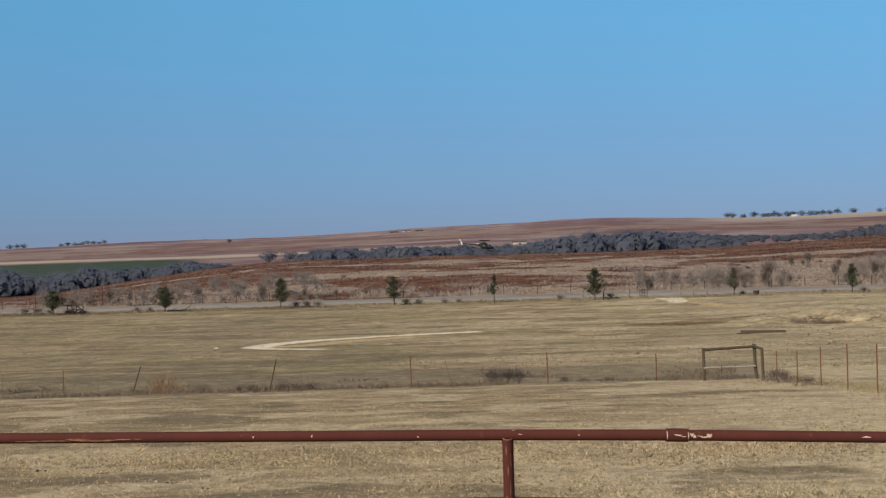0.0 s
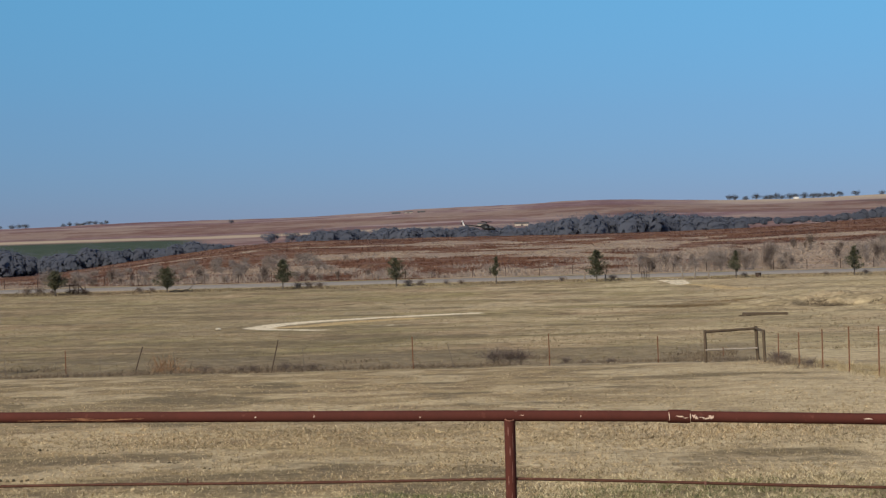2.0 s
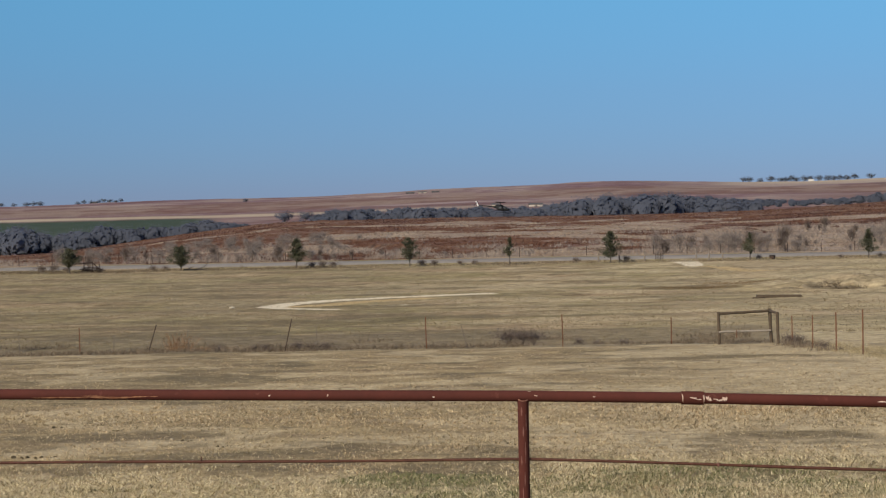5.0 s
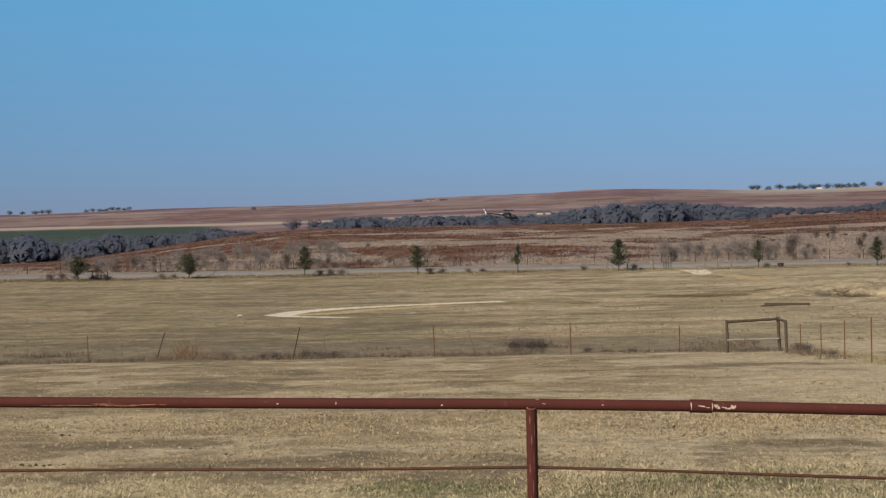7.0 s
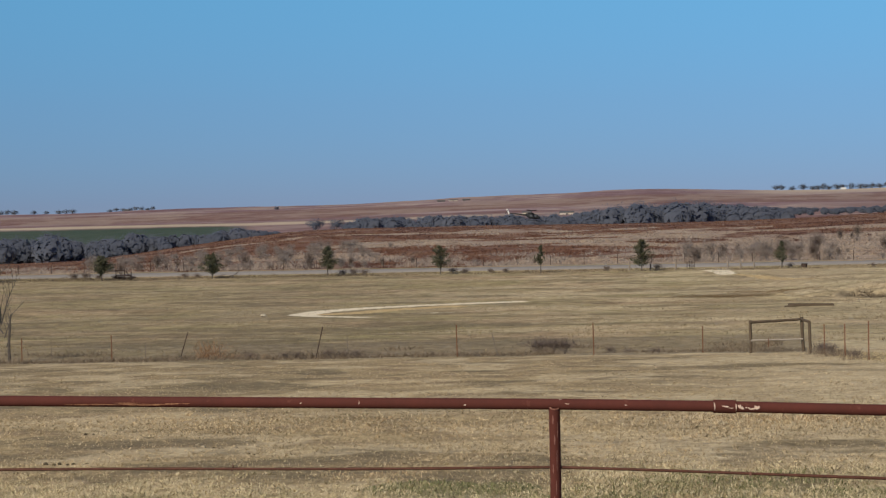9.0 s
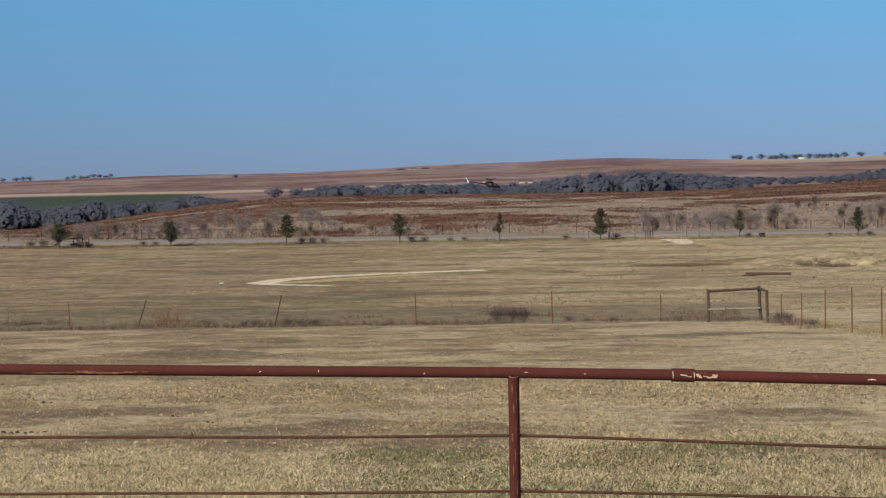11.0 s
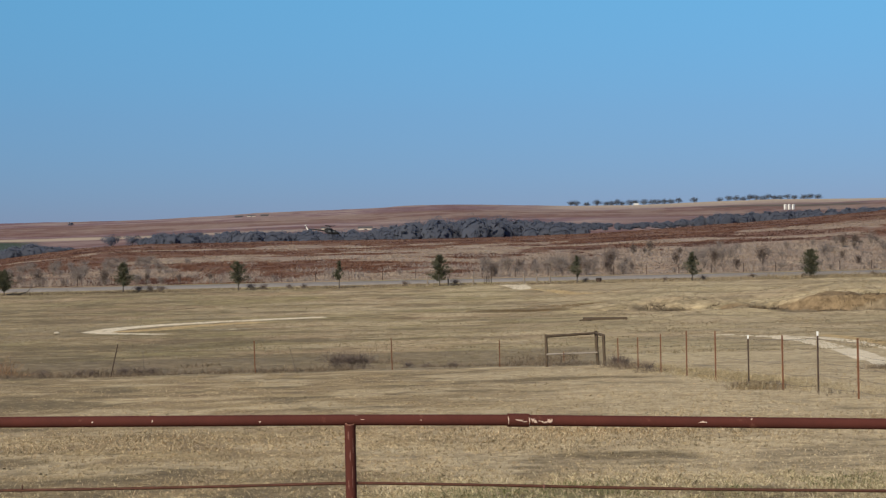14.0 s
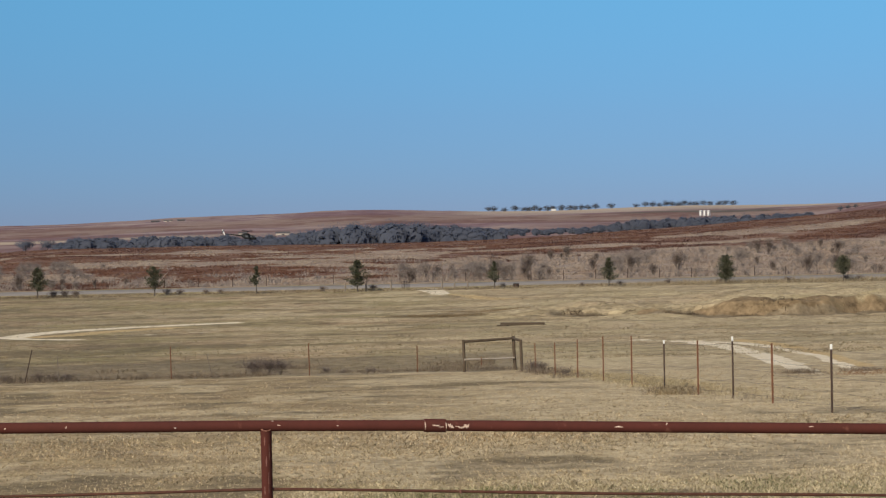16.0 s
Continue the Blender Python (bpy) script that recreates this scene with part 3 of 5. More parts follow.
wob = fractal(GX * 0.05, GY * 0.05, 11)
BANK = D - bank_edge(U)
FOOT = S((BANK + 1.9) / 0.6) * (1 - S((BANK - 0.3) / 0.7)) * S((U - 0.12) / 0.05) * S((fractal(GX * 0.22, GY * 0.1, 37) - 0.36) / 0.1)
pasture = 1 - S((D - 203) / 4)
zones = {
    "worn": np.clip(FOOT + (0.85 - 0.1 * S((D - 75) / 20)) * worn_at(GX, GY) + 0.32 * S((D - 75) / 20) * (1 - S((U + 0.12) / 0.16)) + 0.38 * (1 - S((U + 0.14) / 0.1)) * S((D - 30) / 10) * (1 - S((D - 72) / 6)), 0, 1) * pasture,
    "dry": np.clip((0.85 - 0.5 * S((D - 75) / 20) * (1 - S((U + 0.08) / 0.12))) * dry_at(GX, GY) + (1 - patches(GX, GY, BARE_SPOTS, 181)) * (1 - FOOT) * (1 - 0.45 * worn_at(GX, GY)) * (0.72 + 0.28 * (1 - S((D - 60) / 30))) * S((U - 0.06) / 0.16) * (0.4 + 0.6 * S((D - 17.5) / 3.5)), 0, 1) * pasture + 0.5 * S((D - 1455) / 20) * (1 - S((D - 1530) / 40)) * (1 - S((U + 0.07) / 0.06)) + 0.40 * S((D - 2780) / 60) * S((U - 0.15) / 0.03) * (1 - S((U - 0.36) / 0.02)),
    "field": S((D - 70) / 14),
    "prairie": S((D - 216.5) / 6 + 0.9 * (fractal(GX * 0.2, GY * 0.2, 15) - 0.5)),
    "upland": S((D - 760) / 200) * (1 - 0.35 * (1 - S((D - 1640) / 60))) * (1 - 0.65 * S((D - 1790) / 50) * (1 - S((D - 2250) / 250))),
    "green": 0.55 * S((D - 2230) / 50) * (1 - S((D - 2430) / 60)) * S((U - 0.225) / 0.02) * (1 - S((U - 0.315) / 0.02)) + S((D - 1050) / 60) * (1 - S((D - 1440) / 25)) * (1 - S((U + 0.150 + 0.00004 * (D - 1400) + 0.012 * (fractal(GX * 0.01, GY * 0.02, 23) - 0.5)) / 0.02)),
    "pale": np.maximum.reduce([
        S((D - 1450) / 20) * (1 - S((D - 1530) / 50)) * (1 - S((U + 0.03) / 0.1)),
        S((D - 2480) / 150) * S((U - 0.125) / 0.03) * (1 - S((U - 0.35) / 0.02)),
        pale_prairie(GX, GY) * S((D - 216) / 3) * (1 - S((D - 600) / 40)),
        0.4 * S((fractal(GX * 0.009, GY * 0.006, 21, 5) - 0.53) / 0.05) * S((D - 1500) / 300)]),
    "clay": (0.60 + 0.40 * S((fractal(GX * 0.45, GY * 0.8, 35) - 0.40) / 0.15)) * S((U - 0.19) / 0.03) * S((BANK + 0.8) / 0.7) * (1 - S((BANK - 1.0 - 3.2 * S((U - 0.285) / 0.02) * (1 - S((U - 0.358) / 0.015))) / 1.5)) * S((fractal(GX * 0.16, GY * 0.1, 31) + 0.2 * S((U - 0.28) / 0.02) - 0.40) / 0.12),
    "weeds": np.maximum(S((D - 73) / 3) * (1 - S((D - 84 - 8 * wob) / 10)) * (1 - S((U - 0.15) / 0.05)), 1.1 * S((BANK + 1.6) / 0.6) * (1 - S((BANK - 0.3) / 0.8)) * S((U - 0.12) / 0.05) * S((fractal(GX * 0.22, GY * 0.1, 37) - 0.33) / 0.12)),
    "lush": np.maximum(0.75 * S((D - 11) / 2) * (1 - S((D - 17) / 4)) * S((fractal(GX * 0.3, GY * 0.3, 41) - 0.5) / 0.15), patches(GX, GY, GREEN_SPOTS, 183)),
}
# pale sand where the pond dried, a washed drive, and the track on the right
zones["sand"] = np.maximum.reduce([
    np.clip(strip([(-13.9, 131.8), (-12.7, 136), (-10.2, 139.3), (-4.3, 143.2), (2.0, 146.2)], 1.6) * 1.5, 0, 1),
    0.78 * np.clip(strip([(-13.9, 131.6), (-12.4, 128.8), (-9.0, 126.0)], 1.5) * 1.4, 0, 1),
    0.5 * np.clip(strip([(-6, 131), (-3, 132), (0, 133)], 3.0), 0, 1),
    np.clip(strip([(24.3, 208), (25.0, 192)], 1.1) * 1.8, 0, 1),
    np.clip(strip([(26.2, 208), (25.2, 194)], 1.3) * 1.8, 0, 1),
    np.clip(strip([(25.4, 104.5), (27.4, 101), (27.7, 94.4), (26.0, 82.9), (23.8, 72.0)], 0.85) * 2.2, 0, 1),
    np.clip(strip([(23.8, 72.0), (21.9, 65.0), (20.3, 59.3)], 0.6) * 2.2, 0, 1),
    0.85 * np.clip(strip([(27.6, 102.0), (29.2, 99.0), (29.5, 92.0)], 0.8) * 1.6, 0, 1),
    0.75 * np.clip(strip([(29.5, 92.0), (27.9, 80.0), (24.4, 66.9), (21.7, 58.0)], 0.55) * 1.5, 0, 1)])
zones["soil"] = np.maximum.reduce([
    0.8 * np.clip(strip([(-12.6, 131.6), (-9.8, 133.0), (-7.8, 136.5), (-3, 140.2)], 2.4) * 1.2, 0, 1),
    0.75 * np.clip(strip([(25.5, 192), (27.6, 186), (28.6, 179), (30.5, 174)], 3.0), 0, 1),
    0.9 * np.clip(strip([(30.6, 101), (30.3, 92), (29.0, 83.6), (26.8, 74), (24.6, 66)], 0.95) * 1.5, 0, 1)])
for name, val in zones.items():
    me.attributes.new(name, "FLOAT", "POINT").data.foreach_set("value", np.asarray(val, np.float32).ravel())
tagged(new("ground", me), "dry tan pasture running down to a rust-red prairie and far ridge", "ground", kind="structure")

# ---- the road ----
xs = np.concatenate([np.linspace(-420, -90, 30), np.linspace(-85, 120, 200), np.linspace(125, 480, 30)])
prof = [(0.4, -0.15), (0.65, 0.03), (2.8, 0.08), (4.9, 0.05), (5.2, -0.15)]
vs = np.array([(x, 210 + o, float(land(x, 210 + o)) + h) for x in xs for o, h in prof])
k = len(prof)
fs = np.array([(i * k + j, i * k + k + j, i * k + k + j + 1, i * k + j + 1) for i in range(len(xs) - 1) for j in range(k - 1)])
tagged(new("road", mesh_from("road", vs, fs, [ASPHALT])), "grey worn asphalt country road along the field", "road", kind="structure")


# ---- pipe fence in front ----
def rail_at(x):
    """The middle of the top pipe at x: it bends a little at the sleeve."""
    y = 10.33 - 0.105 * x
    z = EYE - 1.006 - 0.0113 * (x - 0.34) - 0.0075 * max(x - 0.34, 0) - 0.0097 * max(x - 1.2, 0)
    return Vector((x, y, z))


SCUFF = plain("rubbed_paint", (0.11, 0.038, 0.028), (0.24, 0.12, 0.095), 25, 0.8, 0, 0.1, 0.001)
fence = thing("pipe_fence", pose(0.34, 10.3, float(land(0.34, 10.3))), "oxide-red painted pipe fence with chipped paint and two rusty cables", "fence")
inv = fence.matrix_world.inverted()


def under(points):
    return [inv @ Vector(p) for p in points]


RAD = 0.0315
bm = bmesh.new()
tube(bm, under([rail_at(x) for x in np.linspace(-5.4, 1.235, 30)]), RAD, 20, False)
part("rail", bm, PIPE, fence, smooth=True)
bm = bmesh.new()
tube(bm, under([rail_at(x) for x in np.linspace(1.225, 6.6, 24)]), RAD, 20, False)
part("rail", bm, PIPE, fence, smooth=True)
bm = bmesh.new()
tube(bm, under([rail_at(x) for x in (1.228, 1.2285, 1.355, 1.3555)]), [RAD * 1.02, RAD * 1.2, RAD * 1.2, RAD * 1.02], 24)
part("sleeve", bm, PIPE, fence, "thicker pipe sleeve with flaked paint at both welds")
bm = bmesh.new()
top = rail_at(0.34)
tube(bm, under([top - Vector((0, 0, 0.02)), top - Vector((0, 0, 0.032)), top - Vector((0, 0, 0.05)), top - Vector((0.0, 0, 1.6))]), [0.0345, 0.0340, 0.0320, 0.0320], 20, False)
part("post", bm, PIPE, fence, smooth=True)
CABLES = (((-5.4, -1.375), (-2.6, -1.379), (0.34, -1.369), (2.4, -1.436), (6.6, -1.57)),
          ((-5.4, -1.72), (-2.6, -1.714), (0.34, -1.688), (2.0, -1.716), (6.6, -1.81)))
for line in CABLES:
    bm = bmesh.new()
    pts = []
    for x in np.linspace(-5.4, 6.6, 130):
        z = np.interp(x, [p[0] for p in line], [p[1] for p in line])
        pts.append((x, rail_at(x).y + 0.01, EYE + z + 0.003 * math.sin(x * 2.1)))
    tube(bm, under(pts), [0.0078 + 0.002 * random.random() for _ in pts], 6)
    part("cable", bm, CABLE, fence, smooth=True)


# the weld where the post meets the rail, a clip and a loose wire end on the upper cable
bm = bmesh.new()
ring = [inv @ (top + Vector((0.034 * math.cos(a), 0.034 * math.sin(a), -0.029 + 0.012 * abs(math.cos(a)) + 0.002 * math.sin(7 * a)))) for a in np.linspace(0, 2 * math.pi, 25)]
tube(bm, ring, [0.0035 + 0.0018 * random.random() for _ in ring], 6, False)
part("weld", bm, plain("weld_rust", (0.10, 0.036, 0.026), (0.30, 0.15, 0.10), 60, 0.8, 0, 0.2, 0.002), fence, "knobbly weld bead with rubbed paint")
def cable_at(x):
    return Vector((x, rail_at(x).y + 0.01, EYE + float(np.interp(x, [p[0] for p in CABLES[0]], [p[1] for p in CABLES[0]])) + 0.003 * math.sin(x * 2.1)))


for x in (1.43,):
    bm = bmesh.new()
    c = inv @ cable_at(x)
    box(bm, c.x - 0.006, c.y - 0.011, c.z - 0.011, c.x + 0.006, c.y + 0.011, c.z + 0.011, None, 0.003)
    part("cable_clip", bm, SCUFF, fence, "small pale clip on the cable")
bm = bmesh.new()
c = cable_at(-1.53)
tube(bm, under([c - Vector((0.01, 0, 0.012)), c + Vector((0.0, -0.008, 0.012)), c + Vector((-0.003, 0, 0.032))]), [0.005, 0.005, 0.003], 6)
part("wire_end", bm, CABLE, fence, "loose dark wire end twisted round the cable")


def chip(x, turn, long, tall, seed, mat=CHIP, rad=RAD):
    """A ragged flake of bare metal on the pipe: turn 0 faces the camera, 90 is up."""
    r = random.Random(seed)
    bm = bmesh.new()
    n, m = max(6, int(long / 0.006)), 5
    grid = []
    phase = r.uniform(0, 9)
    for i in range(n + 1):
        s = i / n
        half = tall * 0.5 * (math.sin(math.pi * min(max(s, 0.04), 0.96)) ** 0.5) * (0.45 + 0.55 * abs(math.sin(phase + s * 11)) + r.uniform(-0.2, 0.2))
        mid = 0.18 * tall * math.sin(phase + 5 * s)
        c = rail_at(x + (s - 0.5) * long)
        col = []
        for j in range(m + 1):
            a = radians(turn) + (mid + half * (2 * j / m - 1)) / rad
            col.append(bm.verts.new(inv @ (c + (rad + 0.0012) * Vector((0, -math.cos(a), math.sin(a))))))
        grid.append(col)
    for a, b in zip(grid, grid[1:]):
        for j in range(m):
            bm.faces.new((a[j], b[j], b[j + 1], a[j + 1]))
    part("bare_patch", bm, mat, fence, "pale flake of bare metal in the red paint")


SR = RAD * 1.2
for k, (x, turn, long, tall, rad) in enumerate([
        (1.233, 10, 0.006, 0.055, SR), (1.292, 6, 0.04, 0.009, SR), (1.322, -6, 0.03, 0.005, SR), (1.351, 6, 0.006, 0.055, SR),
        (1.370, 12, 0.018, 0.024, RAD), (1.385, -10, 0.018, 0.018, RAD), (1.415, -2, 0.03, 0.006, RAD), (1.437, -12, 0.03, 0.012, RAD), (1.467, 6, 0.028, 0.026, RAD), (1.452, -8, 0.015, 0.015, RAD),
        (2.325, 4, 0.05, 0.008, RAD), (2.60, 42, 0.012, 0.012, RAD), (3.42, 22, 0.03, 0.006, RAD),
        (0.375, 60, 0.02, 0.005, RAD), (0.41, 10, 0.022, 0.005, RAD), (-0.17, -8, 0.012, 0.009, RAD), (-1.12, 0, 0.012, 0.009, RAD), (-0.78, 4, 0.006, 0.016, RAD),
        (0.74, 5, 0.012, 0.006, RAD)]):
    chip(x, turn, long, tall, k, CHIP, rad)
BARE = plain("orange_bare_steel", (0.16, 0.06, 0.035), (0.42, 0.22, 0.12), 30, 0.7, 0, 0.1, 0.001)
for k, (x, turn, long, tall) in enumerate([(-2.36, -30, 0.34, 0.009), (-2.05, -24, 0.30, 0.014), (-1.88, -14, 0.10, 0.007), (-2.15, -10, 0.16, 0.004), (-1.80, -12, 0.05, 0.005)]):
    chip(x, turn, long, tall, 50 + k, BARE)


def scuff(down, turn, long, wide_, seed):
    """A rubbed place on the upright, so far below the rail."""
    r = random.Random(seed)
    bm = bmesh.new()
    n, grid = max(5, int(long / 0.008)), []
    for i in range(n + 1):
        s = i / n
        half = wide_ * 0.5 * math.sin(math.pi * min(max(s, 0.05), 0.95)) ** 0.5 * r.uniform(0.5, 1.0)
        row = []
        for j in range(4):
            a = radians(turn) + half * (2 * j / 3 - 1) / 0.03
            row.append(bm.verts.new(inv @ (top + Vector((0.0331 * math.sin(a), -0.0331 * math.cos(a), -down - s * long)))))
        grid.append(row)
    for a, b in zip(grid, grid[1:]):
        for j in range(3):
            bm.faces.new((a[j], b[j], b[j + 1], a[j + 1]))
    part("scuff", bm, SCUFF, fence, "pale rubbed place in the red paint")


for k, (down, turn, long, wide_) in enumerate([(0.06, -20, 0.05, 0.010), (0.10, 25, 0.09, 0.006), (0.17, -5, 0.06, 0.008), (0.26, 15, 0.12, 0.006), (0.34, -25, 0.05, 0.009), (0.43, 5, 0.08, 0.006), (0.52, -15, 0.06, 0.007), (0.61, 20, 0.10, 0.006)]):
    scuff(down, turn, long, wide_, 80 + k)


# ---- wire fences ----
def t_post(tall, lean, mat, white, at_point, turn=0.0, slim=1.0):
    ob = thing("fence_post", Matrix.Translation(at_point) @ pose(0, 0, 0, 0, lean, turn),
               ("dark steel fence post with a white tip" if white else "rusty steel fence post") + (" leaning in dry weeds" if abs(lean) > 6 else " standing in dry grass"),
               "fence post", "posts of the wire fence")
    bm = bmesh.new()
    box(bm, -0.022 * slim, -0.004, -0.15, 0.022 * slim, 0.004, tall, bevel=0.001)
    box(bm, -0.004, 0.003, -0.15, 0.004, 0.036 * slim, tall - 0.002)
    part("stake", bm, mat, ob)
    bm = bmesh.new()
    for z in np.arange(0.15, tall - 0.1, 0.09):
        box(bm, -0.006, -0.012, z, 0.006, -0.003, z + 0.02)
    tagged(part("stud_row", bm, mat, ob), kind="stuff")
    if white:
        bm = bmesh.new()
        box(bm, -0.0235, -0.006, tall - 0.10, 0.0235, 0.006, tall + 0.003)
        box(bm, -0.006, 0.005, tall - 0.10, 0.006, 0.038, tall + 0.003)
        part("tip", bm, WHITE, ob, "white painted tip")
    return ob


def wire(points, rad=0.0028, name="fence_wire", barbs=True, sag=0.05):
    bm = bmesh.new()
    fine = []
    for a, b in zip(points, points[1:]):
        a, b = Vector(a), Vector(b)
        s = sag * random.uniform(0.2, 1.6)
        for t in np.linspace(0, 1, 9)[:-1]:
            fine.append(a.lerp(b, t) - Vector((0, 0, s * 4 * t * (1 - t))))
    fine.append(Vector(points[-1]))
    tube(bm, fine, rad, 4)
    if barbs:
        for a, b in zip(fine, fine[1:]):
            c = a.lerp(b, 0.5)
            box(bm, c.x - 0.002, c.y - 0.002, c.z - 0.013, c.x + 0.002, c.y + 0.002, c.z + 0.013)
    me = bpy.data.meshes.new(name)
    bm.to_mesh(me)
    bm.free()
    me.materials.append(WIRE)
    return tagged(new(name, me), "thin rusty barbed wire strung between steel posts", "wire", "strands of the wire fence")


def side_x(y):
    return 12.1 + 0.0213 * (y - 34)


SIDE = [(34.0, 1.34, 0, 1), (38.0, 1.31, 0.8, 0), (41.2, 1.43, 0, 2), (44.5, 1.38, 0, 0), (48.2, 1.37, 0.5, 2), (52.4, 1.45, 0, 0), (56.7, 1.42, -0.6, 0),
        (61.2, 1.32, 1.0, 0), (65.8, 1.22, -1, 0), (70.4, 1.15, 0, 0)]
tops = []
for y, tall, lean, look_of in SIDE:
    p = Vector((side_x(y), y, float(land(side_x(y), y))))
    t_post(tall, lean, DARKPOST if look_of else RUST, look_of > 0, p, 80)
    tops.append((p, tall))
for frac in (0.12, 0.32, 0.52, 0.72, 0.93):
    line = [Vector((side_x(28), 28, float(land(side_x(28), 28)) + frac * 1.3))] + [p + Vector((-0.02, 0, frac * min(t, 1.38))) for p, t in tops]
    line.append(Vector((12.95, 73.9, float(land(12.95, 73.9)) + frac * 1.3)))
    wire(line)

BACK = [(-0.262, 82, 1.2, 0), (-0.245, 82, 1.0, 3), (-0.2116, 80, 1.28, 1), (-0.193, 79, 1.0, -2), (-0.1738, 77, 1.26, -17), (-0.151, 77, 0.95, 4), (-0.0980, 75.5, 1.38, -13),
        (-0.080, 75.5, 1.0, 2), (-0.0195, 75, 1.33, 1), (0.003, 75, 1.05, 14), (0.0560, 75, 1.34, 1), (0.116, 74.5, 1.1, 0)]
line_up = []
for u, y, tall, lean in BACK:
    p = at(u, y)
    faint = tall < 1.1
    t_post(tall, -lean, WIRE if faint else DARKPOST if abs(lean) > 10 else RUST, False, p, 10, 0.55 if faint else 1.0)
    line_up.append((p, tall, lean))
for h in (0.35, 0.72, 1.08):
    wire([p + Vector((-math.sin(radians(l)) * h, 0, min(h, t * 0.95))) for p, t, l in line_up] + [at(0.1423, 74.2, h)], 0.003, sag=0.08)

# ---- the timber brace at the fence corner ----
g0 = at(0.1423, 74.0)
brace = thing("fence_brace", Matrix.Translation(g0), "dark weathered timber corner brace with a bleached lower rail", "fence")
binv = brace.matrix_world.inverted()


def pole(a, b, rad, mat, name, label=""):
    bm = bmesh.new()
    a, b = binv @ Vector(a), binv @ Vector(b)
    n = 6
    pts = [a.lerp(b, i / n) + Vector((random.uniform(-0.008, 0.008), 0, random.uniform(-0.008, 0.008))) for i in range(n + 1)]
    tube(bm, pts, [rad * random.uniform(0.92, 1.08) for _ in pts], 9)
    part(name, bm, mat, brace, label, smooth=False)


def gp(u, y, e):
    return Vector((u * y, y, EYE + y * e / 1000))


pole(gp(0.1425, 74, -74), gp(0.1421, 74, -53.2), 0.062, WOOD, "post")
pole(gp(0.1713, 74.6, -74), gp(0.1704, 74.6, -51.8), 0.070, WOOD, "post")
pole(gp(0.1751, 72.6, -75), gp(0.1746, 72.6, -53.8), 0.062, WOOD, "post")
pole(gp(0.1421, 73.95, -54.3), gp(0.1704, 74.5, -53.0), 0.055, WOOD, "rail")
pole(gp(0.1704, 74.5, -53.0), gp(0.1746, 72.6, -54.6), 0.055, WOOD, "rail")
pole(gp(0.1423, 73.95, -64.3), gp(0.1710, 74.5, -64.0), 0.040, PALEWOOD, "lower_rail", "bleached grey lower rail")
pole(gp(0.1520, 74.0, -63.0), gp(0.1521, 74.0, -68.0), 0.018, RUST, "stay")

# ---- a fallen beam in the field, a white rock ----
log0 = gp(0.1634, 131, -46.0)
z_log = float(land(log0.x, log0.y))
log = thing("fallen_beam", Matrix.Translation((log0.x, log0.y, z_log)), "long dark timber beam lying in the field", "beam")
bm = bmesh.new()
box(bm, 0, -0.2, -0.05, 3.25, 0.2, 0.26, pose(0, 0, 0, 0, 1, 2), 0.03)
part("beam", bm, WOOD, log)
bm = bmesh.new()
box(bm, -0.3, -0.25, 0.0, 0.5, -0.1, 0.12, pose(0, 0, 0, 0, -6, -8), 0.02)
part("splinter", bm, WOOD, log, "split end of the beam")


def rock(name, p, size, label, squash=0.6, seed=0, mat=STONE):
    bm = bmesh.new()
    bmesh.ops.create_icosphere(bm, subdivisions=2, radius=size)
    for v in bm.verts:
        v.co *= 1 + 0.45 * (noise.noise(v.co / size * 1.3 + Vector((seed, 0, 0))))
        v.co.z *= squash
    ob = part(name, bm, mat)
    ob.matrix_world = Matrix.Translation(p)
    return tagged(ob, label, "rock", "rocks in the pasture")


rock("field_rock", at(-0.1268, 130, 0.1), 0.22, "pale limestone lump lying on the grazed field", 0.5, 3)
for k, (u, y, s) in enumerate([(-0.1617, 24.9, 0.038), (-0.152, 24.9, 0.022), (-0.144, 24.8, 0.026), (-0.1315, 24.9, 0.028), (-0.1395, 23.6, 0.020)]):
    rock("field_stone", at(u, y, s * 0.3), s, "small tan stone in the dry grass", 0.7, k * 2.3, TANSTONE)
for k, (u, y, s) in enumerate([(-0.2500, 22.8, 0.034), (-0.2455, 22.7, 0.026), (-0.2425, 22.8, 0.030), (-0.2380, 22.7, 0.022), (-0.2345, 22.75, 0.026), (-0.2300, 22.7, 0.022), (-0.2270, 22.8, 0.018),
                               (-0.1560, 24.8, 0.024), (-0.1530, 24.7, 0.018), (-0.1365, 23.5, 0.022), (-0.1335, 23.4, 0.018), (-0.2275, 28.2, 0.030), (-0.2230, 28.2, 0.024)]):
    rock("dirt_clod", at(u, y, s * 0.3), s, "dark clod of dirt among the dry grass", 0.7, k * 1.7, CLOD)


# ---- grass, weeds and prairie ----
def blades(name, x, y, tall, wide_, lean, mat, label, category="grass", bend=0.5, seed=1):
    """One mesh of single bent blades rooted on the ground at x, y."""
    r = np.random.default_rng(seed)
    n = len(x)
    z = land(x, y) - 0.01
    a = r.uniform(0, 2 * np.pi, n)
    b = r.uniform(-0.7, 0.7, n)
    side = np.stack([np.cos(b), np.sin(b), 0 * b], -1) * (wide_ / 2)[:, None]
    root = np.stack([x, y, z], -1)
    tip = root + np.stack([np.cos(a) * lean * tall, np.sin(a) * lean * tall, tall], -1)
    v = np.stack([root - side, root + side, tip], 1).reshape(-1, 3)
    f = np.arange(3 * n).reshape(-1, 3)
    return tagged(new(name, mesh_from(name, v, f, [mat])), label, category, kind="stuff")


